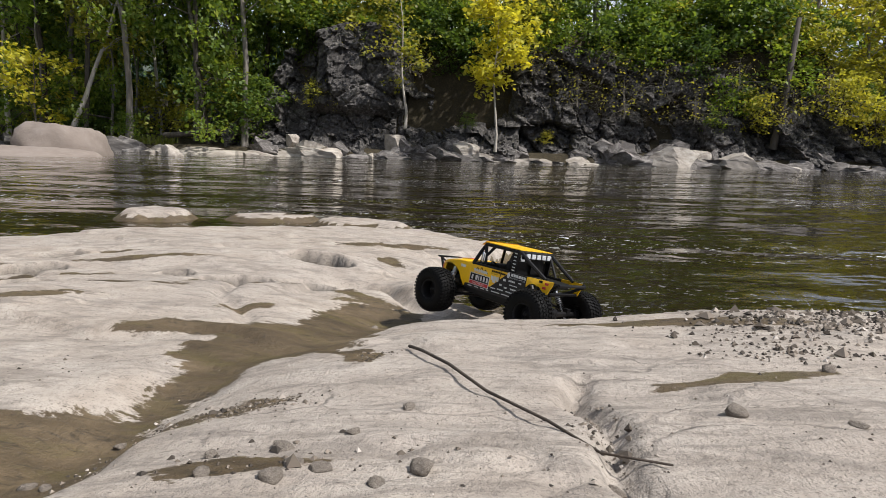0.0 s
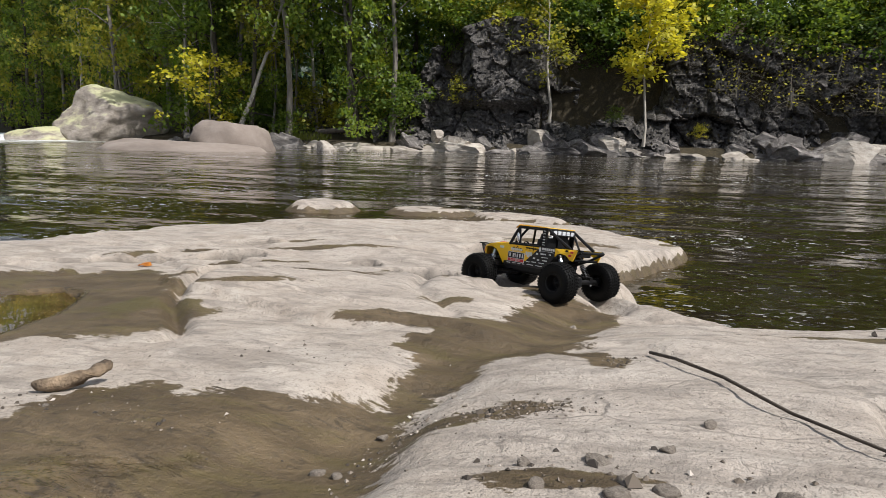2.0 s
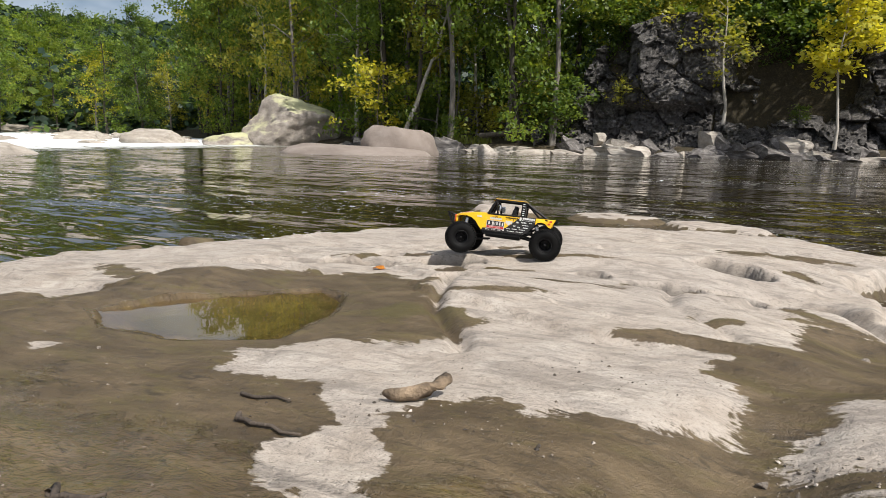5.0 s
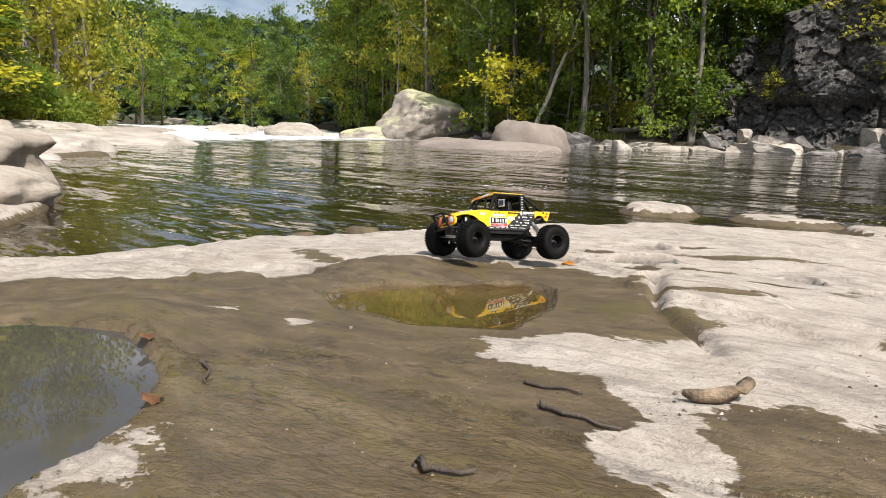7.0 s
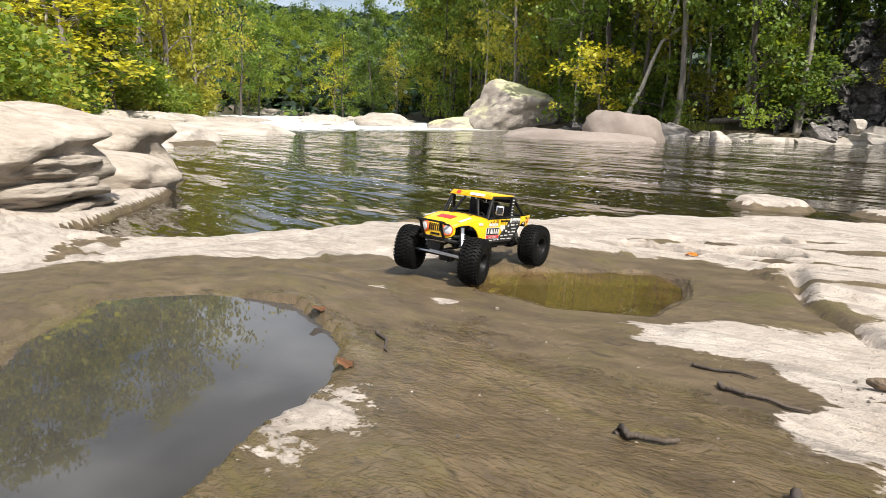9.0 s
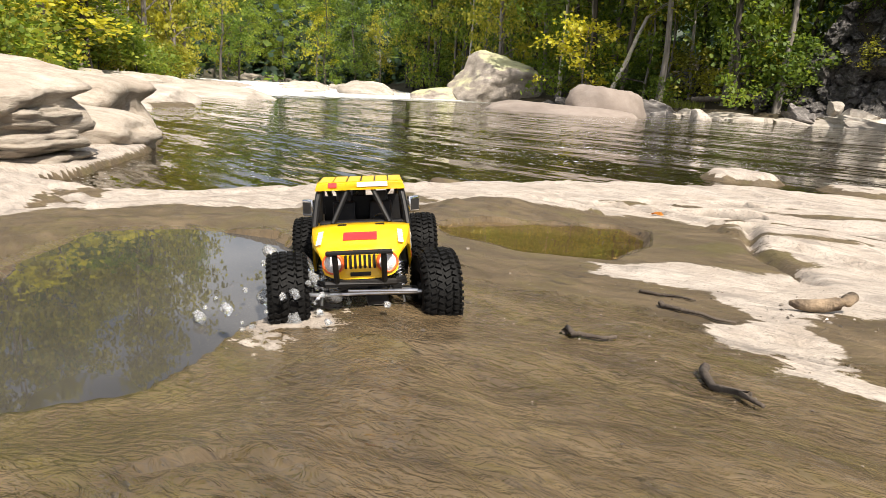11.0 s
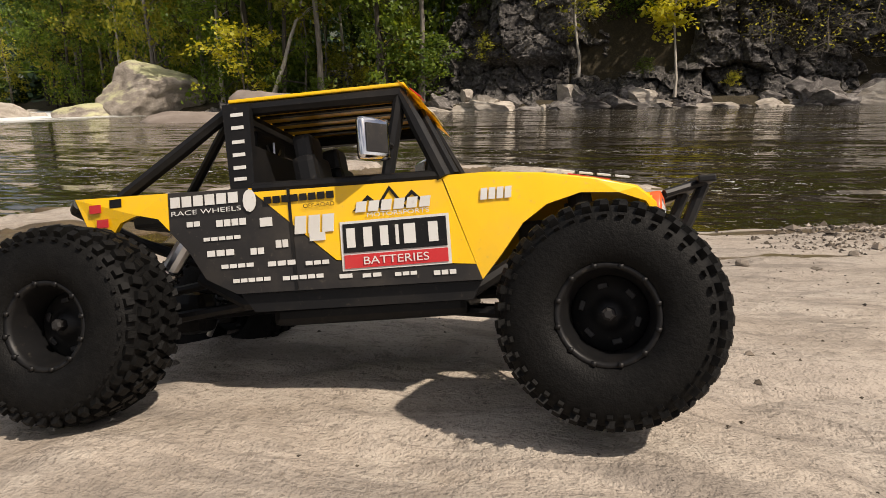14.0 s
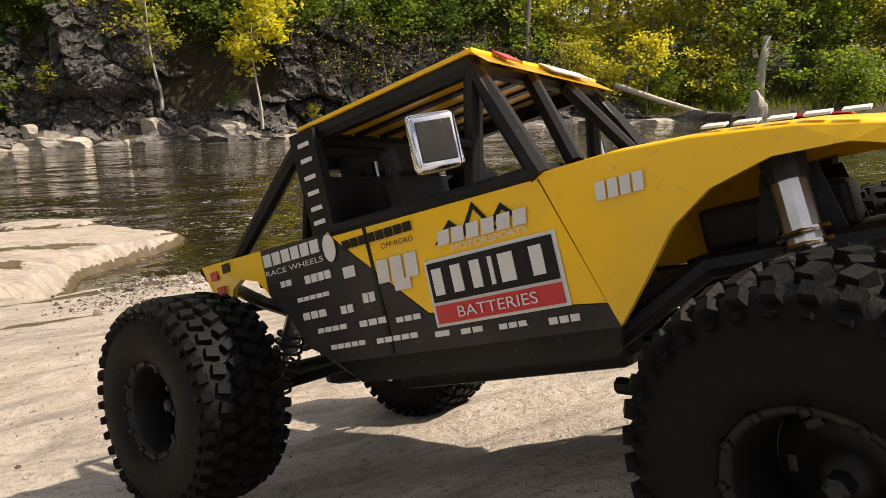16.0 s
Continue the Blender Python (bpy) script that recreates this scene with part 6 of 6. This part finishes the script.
    for cx, cy, rx, ry, n, s in ((-0.34, 0.86, 0.09, 0.05, 420, 0.0038), (0.70, 1.42, 0.24, 0.16, 620, 0.010), (0.55, 1.2, 0.16, 0.08, 200, 0.008), (-0.2, 0.62, 0.18, 0.06, 70, 0.006), (0.13, 0.75, 0.03, 0.09, 160, 0.005),
                                 (-0.21, 1.15, 0.03, 0.06, 90, 0.004), (-0.5, 0.85, 0.03, 0.14, 160, 0.004), (-0.9, 0.75, 0.35, 0.06, 160, 0.0035), (-0.2, 0.2, 0.5, 0.5, 380, 0.003), (0.5, 0.5, 0.6, 0.5, 420, 0.0035),
                                 (-0.8, 1.15, 0.3, 0.2, 160, 0.003), (-1.4, 0.6, 0.5, 0.5, 380, 0.003), (0.9, 1.55, 0.3, 0.12, 420, 0.012), (0.6, -0.1, 0.5, 0.3, 300, 0.003), (1.3, 1.2, 0.3, 0.3, 250, 0.010)):
        p = rs.normal(0, 0.6, (n, 2)) * (rx, ry) + (cx, cy)
        spots.append(np.c_[p, 0.42 * s * rs.lognormal(0, 0.5, n)])
    spots = np.concatenate(spots)
    gz = land_height(spots[:, 0], spots[:, 1])
    for (x, y, s), z in zip(spots, gz):
        a = rs.uniform(0, 6.28)
        c, d = math.cos(a), math.sin(a)
        q = base_v * s * rs.uniform(0.6, 1.3, 3)
        o = len(bm_v)
        bm_v.extend((x + u * c - w * d, y + u * d + w * c, z + h + 0.15 * s) for u, w, h in q)
        bm_f.extend(tuple(i + o for i in t) for t in base_f)
    tagged(new("gravel", mesh_of("gravel", bm_v, bm_f, GRIT2)), "grit and gravel gathered in dips of the rock", "gravel", kind="stuff")


def mat_grit():
    n = Nodes("mixed_grit")
    geo = n.add("NewGeometry")
    n.set(Base_Color=n.ramp(geo.outputs["Random Per Island"], (0.0, (0.035, 0.028, 0.022)), (0.5, (0.10, 0.08, 0.06)), (0.88, (0.24, 0.20, 0.16)), (1.0, (0.5, 0.45, 0.4))), Roughness=0.85)
    return n.m


GRIT2 = mat_grit()
build_small()


# ---------- water thrown up by the wheels ----------
def build_splash():
    """Drops and a ragged curl of water, in rigid pieces, resting under the pool until the wheel strikes it."""
    rnd = random.Random(6)
    mat = Nodes("splash_water").set(Base_Color=(0.9, 0.92, 0.93), Roughness=0.05, IOR=1.33, Transmission_Weight=0.85).m
    out = []
    for k in range(96):
        bm = bmesh.new()
        bmesh.ops.create_icosphere(bm, subdivisions=2, radius=1.0)
        big = k % 4 == 0
        r = rnd.uniform(0.006, 0.014) if big else rnd.uniform(0.002, 0.006)
        for v in bm.verts:
            v.co *= 1 + 0.5 * noise.noise(v.co * 1.7 + Vector((k, 0, 0)))
            v.co = Vector((v.co.x * r * (1.8 if big else 1), v.co.y * r, v.co.z * r * (1.4 if big else 1)))
        o = tagged(part("splash_drop", bm, mat, None, "", True), "drop of splashing water by the wheel", "water drop", "splash")
        out.append(o)
    return out


DROPS = build_splash()


# ---------- what moves ----------
POSES = [
    (0.00, 0.047, 2.003, 0.276, 9.3, -3.9, 136.7),
    (0.50, -0.052, 2.089, 0.270, 13.6, -3.6, 135.1),
    (1.00, -0.212, 2.198, 0.280, 21.1, -10.7, 136.8),
    (1.50, -0.363, 2.402, 0.229, 16.9, 4.0, 144.2),
    (2.00, -0.516, 2.439, 0.243, 8.4, 1.2, 147.1),
    (2.50, -0.673, 2.474, 0.278, 16.5, -13.3, 153.6),
    (3.00, -0.896, 2.630, 0.296, 15.7, -23.2, 153.0),
    (3.50, -1.062, 2.745, 0.296, 8.1, -8.0, 159.2),
    (4.70, -1.560, 2.780, 0.300, 8.0, -6.0, 188.0),
    (5.40, -1.930, 2.600, 0.280, 10.0, -6.0, 210.0),
    (6.00, -2.100, 2.321, 0.266, 14.1, -10.1, 228.6),
    (6.50, -2.233, 2.204, 0.259, 12.8, -6.2, 238.2),
    (7.00, -2.255, 1.968, 0.315, 15.4, -5.6, 248.3),
    (7.50, -2.337, 1.783, 0.303, 8.7, -5.5, 256.4),
    (8.00, -2.361, 1.590, 0.323, 4.2, -6.0, 266.4),
    (8.50, -2.350, 1.392, 0.322, -3.8, -7.6, 273.0),
    (9.30, -2.300, 1.080, 0.325, -2.0, -5.0, 288.0),
    (10.20, -2.020, 0.700, 0.330, 0.0, -3.0, 306.0),
    (11.00, -1.703, 0.348, 0.332, 4.2, -3.6, 321.0),
    (11.50, -1.437, 0.173, 0.366, 9.8, -9.2, 325.1),
    (12.00, -1.221, 0.040, 0.444, -4.4, -32.3, 331.4),
    (12.50, -0.963, -0.108, 0.524, 4.7, -31.2, 333.6),
    (13.00, -0.703, -0.244, 0.575, -7.8, -13.9, 342.0),
    (13.50, -0.415, -0.221, 0.605, -8.2, -14.8, 357.4),
    (14.00, -0.076, -0.100, 0.596, -14.7, -5.1, 370.7),
    (14.50, 0.254, 0.017, 0.601, -3.5, 1.6, 367.9),
    (15.00, 0.578, -0.109, 0.610, -7.0, -8.1, 349.6),
    (15.50, 0.944, -0.255, 0.687, -14.9, -7.9, 328.1),
    (16.00, 1.221, -0.442, 0.746, -5.4, -17.0, 310.8),
]


def truck_pose(t):
    for a, b in zip(POSES, POSES[1:]):
        if a[0] <= t <= b[0]:
            k = (t - a[0]) / (b[0] - a[0])
            return [p + (q - p) * k for p, q in zip(a[1:], b[1:])]
    return list(POSES[-1][1:])


def splash_rows(k):
    """One drop: it waits below the water, flies as the wheel strikes, and falls back."""
    rnd = random.Random(100 + k)
    t0 = rnd.choice((10.6, 10.78, 10.82, 10.84, 10.86, 10.88, 10.9, 10.92, 10.95, 11.1, 11.28, 11.4))
    x, y, z, rx, ry, rz = truck_pose(t0 + 0.05)
    c = pose(x, y, z, rx, ry, rz) @ Vector((0.24, -0.10 + rnd.gauss(0, 0.04), 0))
    start = Vector((c.x + rnd.gauss(0, 0.03), c.y + rnd.gauss(0, 0.03), LEVEL_A - 0.03))
    v = Vector((rnd.gauss(0.0, 0.35), rnd.gauss(-0.1, 0.3), rnd.uniform(0.85, 1.6)))
    rows = [(0.0, pose(*start)), (t0 - 0.03, pose(*start))]
    for i in range(1, 9):
        s = i * 0.05
        p = start + v * s + Vector((0, 0, -4.9 * s * s))
        p.z = max(p.z, LEVEL_A - 0.03)
        rows.append((t0 + s, pose(p.x, p.y, p.z, 60 * s * i, 40 * i * s, 0)))
    last = rows[-1][1].translation
    rows.append((t0 + 0.5, pose(last.x, last.y, LEVEL_A - 0.03)))
    rows.append((16.0, pose(last.x, last.y, LEVEL_A - 0.03)))
    return rows


# how far each wheel hangs below or rides above its rest as the truck climbs out and passes
HANG_T = (11, 11.5, 12, 12.5, 13, 13.5, 14, 14.5, 15, 15.5, 16)
HANG = {"FL": (-0.004, -0.026, -0.054, -0.048, -0.036, -0.027, -0.016, -0.008, -0.006, -0.010, -0.015), "FR": (0.0, 0.008, -0.032, -0.038, -0.038, -0.042, -0.008, -0.009, -0.006, -0.018, -0.032),
        "RL": (0.008, 0.014, 0.010, 0.0, 0.0, 0.004, 0.003, 0.0, 0.0, 0.004, 0.006), "RR": (0.008, 0.024, -0.010, 0.0, 0.002, 0.014, 0.008, -0.002, -0.002, 0.010, 0.015)}


def motions():
    walk(TRUCK, [(t, pose(x, y, z, rx, ry, rz)) for t, x, y, z, rx, ry, rz in POSES])
    times = sorted({round(0.1 * i, 3) for i in range(161)} | {p[0] for p in POSES})
    travel = 0.0
    rows = {key: [] for key in WHEELS}
    axle_rows = ([], [])
    prev = None
    feet = [pose(*truck_pose(t)) @ Vector((S * (xr - 0.1725), sy * S * 0.111, 0)) for t in times for xr in (0.345, 0.0) for sy in (1, -1)]
    under = iter(land_height(np.array([p.x for p in feet]), np.array([p.y for p in feet])) - np.array([p.z for p in feet]))
    lift_was = {key: 0.0 for key in WHEELS}
    for t in times:
        x, y, z, rx, ry, rz = truck_pose(t)
        m = pose(x, y, z, rx, ry, rz)
        if prev is not None:
            d = m.translation - prev
            travel += d.dot((m.to_3x3() @ Vector((1, 0, 0))))
        prev = m.translation.copy()
        spin = math.degrees(travel / TR)
        steer = float(np.interp(t, [0, 3.5, 5, 6, 8.5, 10, 11.5, 12.5, 13, 13.5, 14.5, 15.5, 16], [0, 8, 14, 12, 14, 12, 6, 18, 12, -6, -10, -14, -14]))
        for i, xr in enumerate((0.345, 0.0)):
            lift = {}
            for side, sy in (("L", 1), ("R", -1)):
                gap = float(next(under))
                lift[side] = max(-0.026 if t < 13.2 else -0.012, min(0.012, gap)) + (-0.008 if i == 0 and t > 10 else 0.0)
                key = "FR"[i] + side
                lift[side] = 0.6 * lift[side] + 0.4 * lift_was[key]
                w = float(smoothstep(10.3, 10.9, t))
                lift[side] = lift[side] * (1 - w) + w * float(np.interp(t, HANG_T, HANG[key]))
                lift_was[key] = lift[side]
            roll = math.degrees(math.atan2(lift["L"] - lift["R"], 2 * S * 0.111))
            mid = Vector((S * (xr - 0.1725), 0, S * 0.0652 + (lift["L"] + lift["R"]) / 2))
            am = Matrix.Translation(mid) @ pose(0, 0, 0, roll)
            axle_rows[i].append((t, am))
            for side, sy in (("L", 1), ("R", -1)):
                key = "FR"[i] + side
                rows[key].append((t, am @ Matrix.Translation((0, sy * S * 0.111, 0)) @ pose(0, 0, 0, 0, 0, steer if i == 0 else 0) @ pose(0, 0, 0, 0, spin, 0) @ WHEELS[key][1]))
    for i in (0, 1):
        walk(AXLES[i], axle_rows[i])
    for key in WHEELS:
        walk(WHEELS[key][0], rows[key])
    for k, o in enumerate(DROPS):
        walk(o, splash_rows(k))


motions()
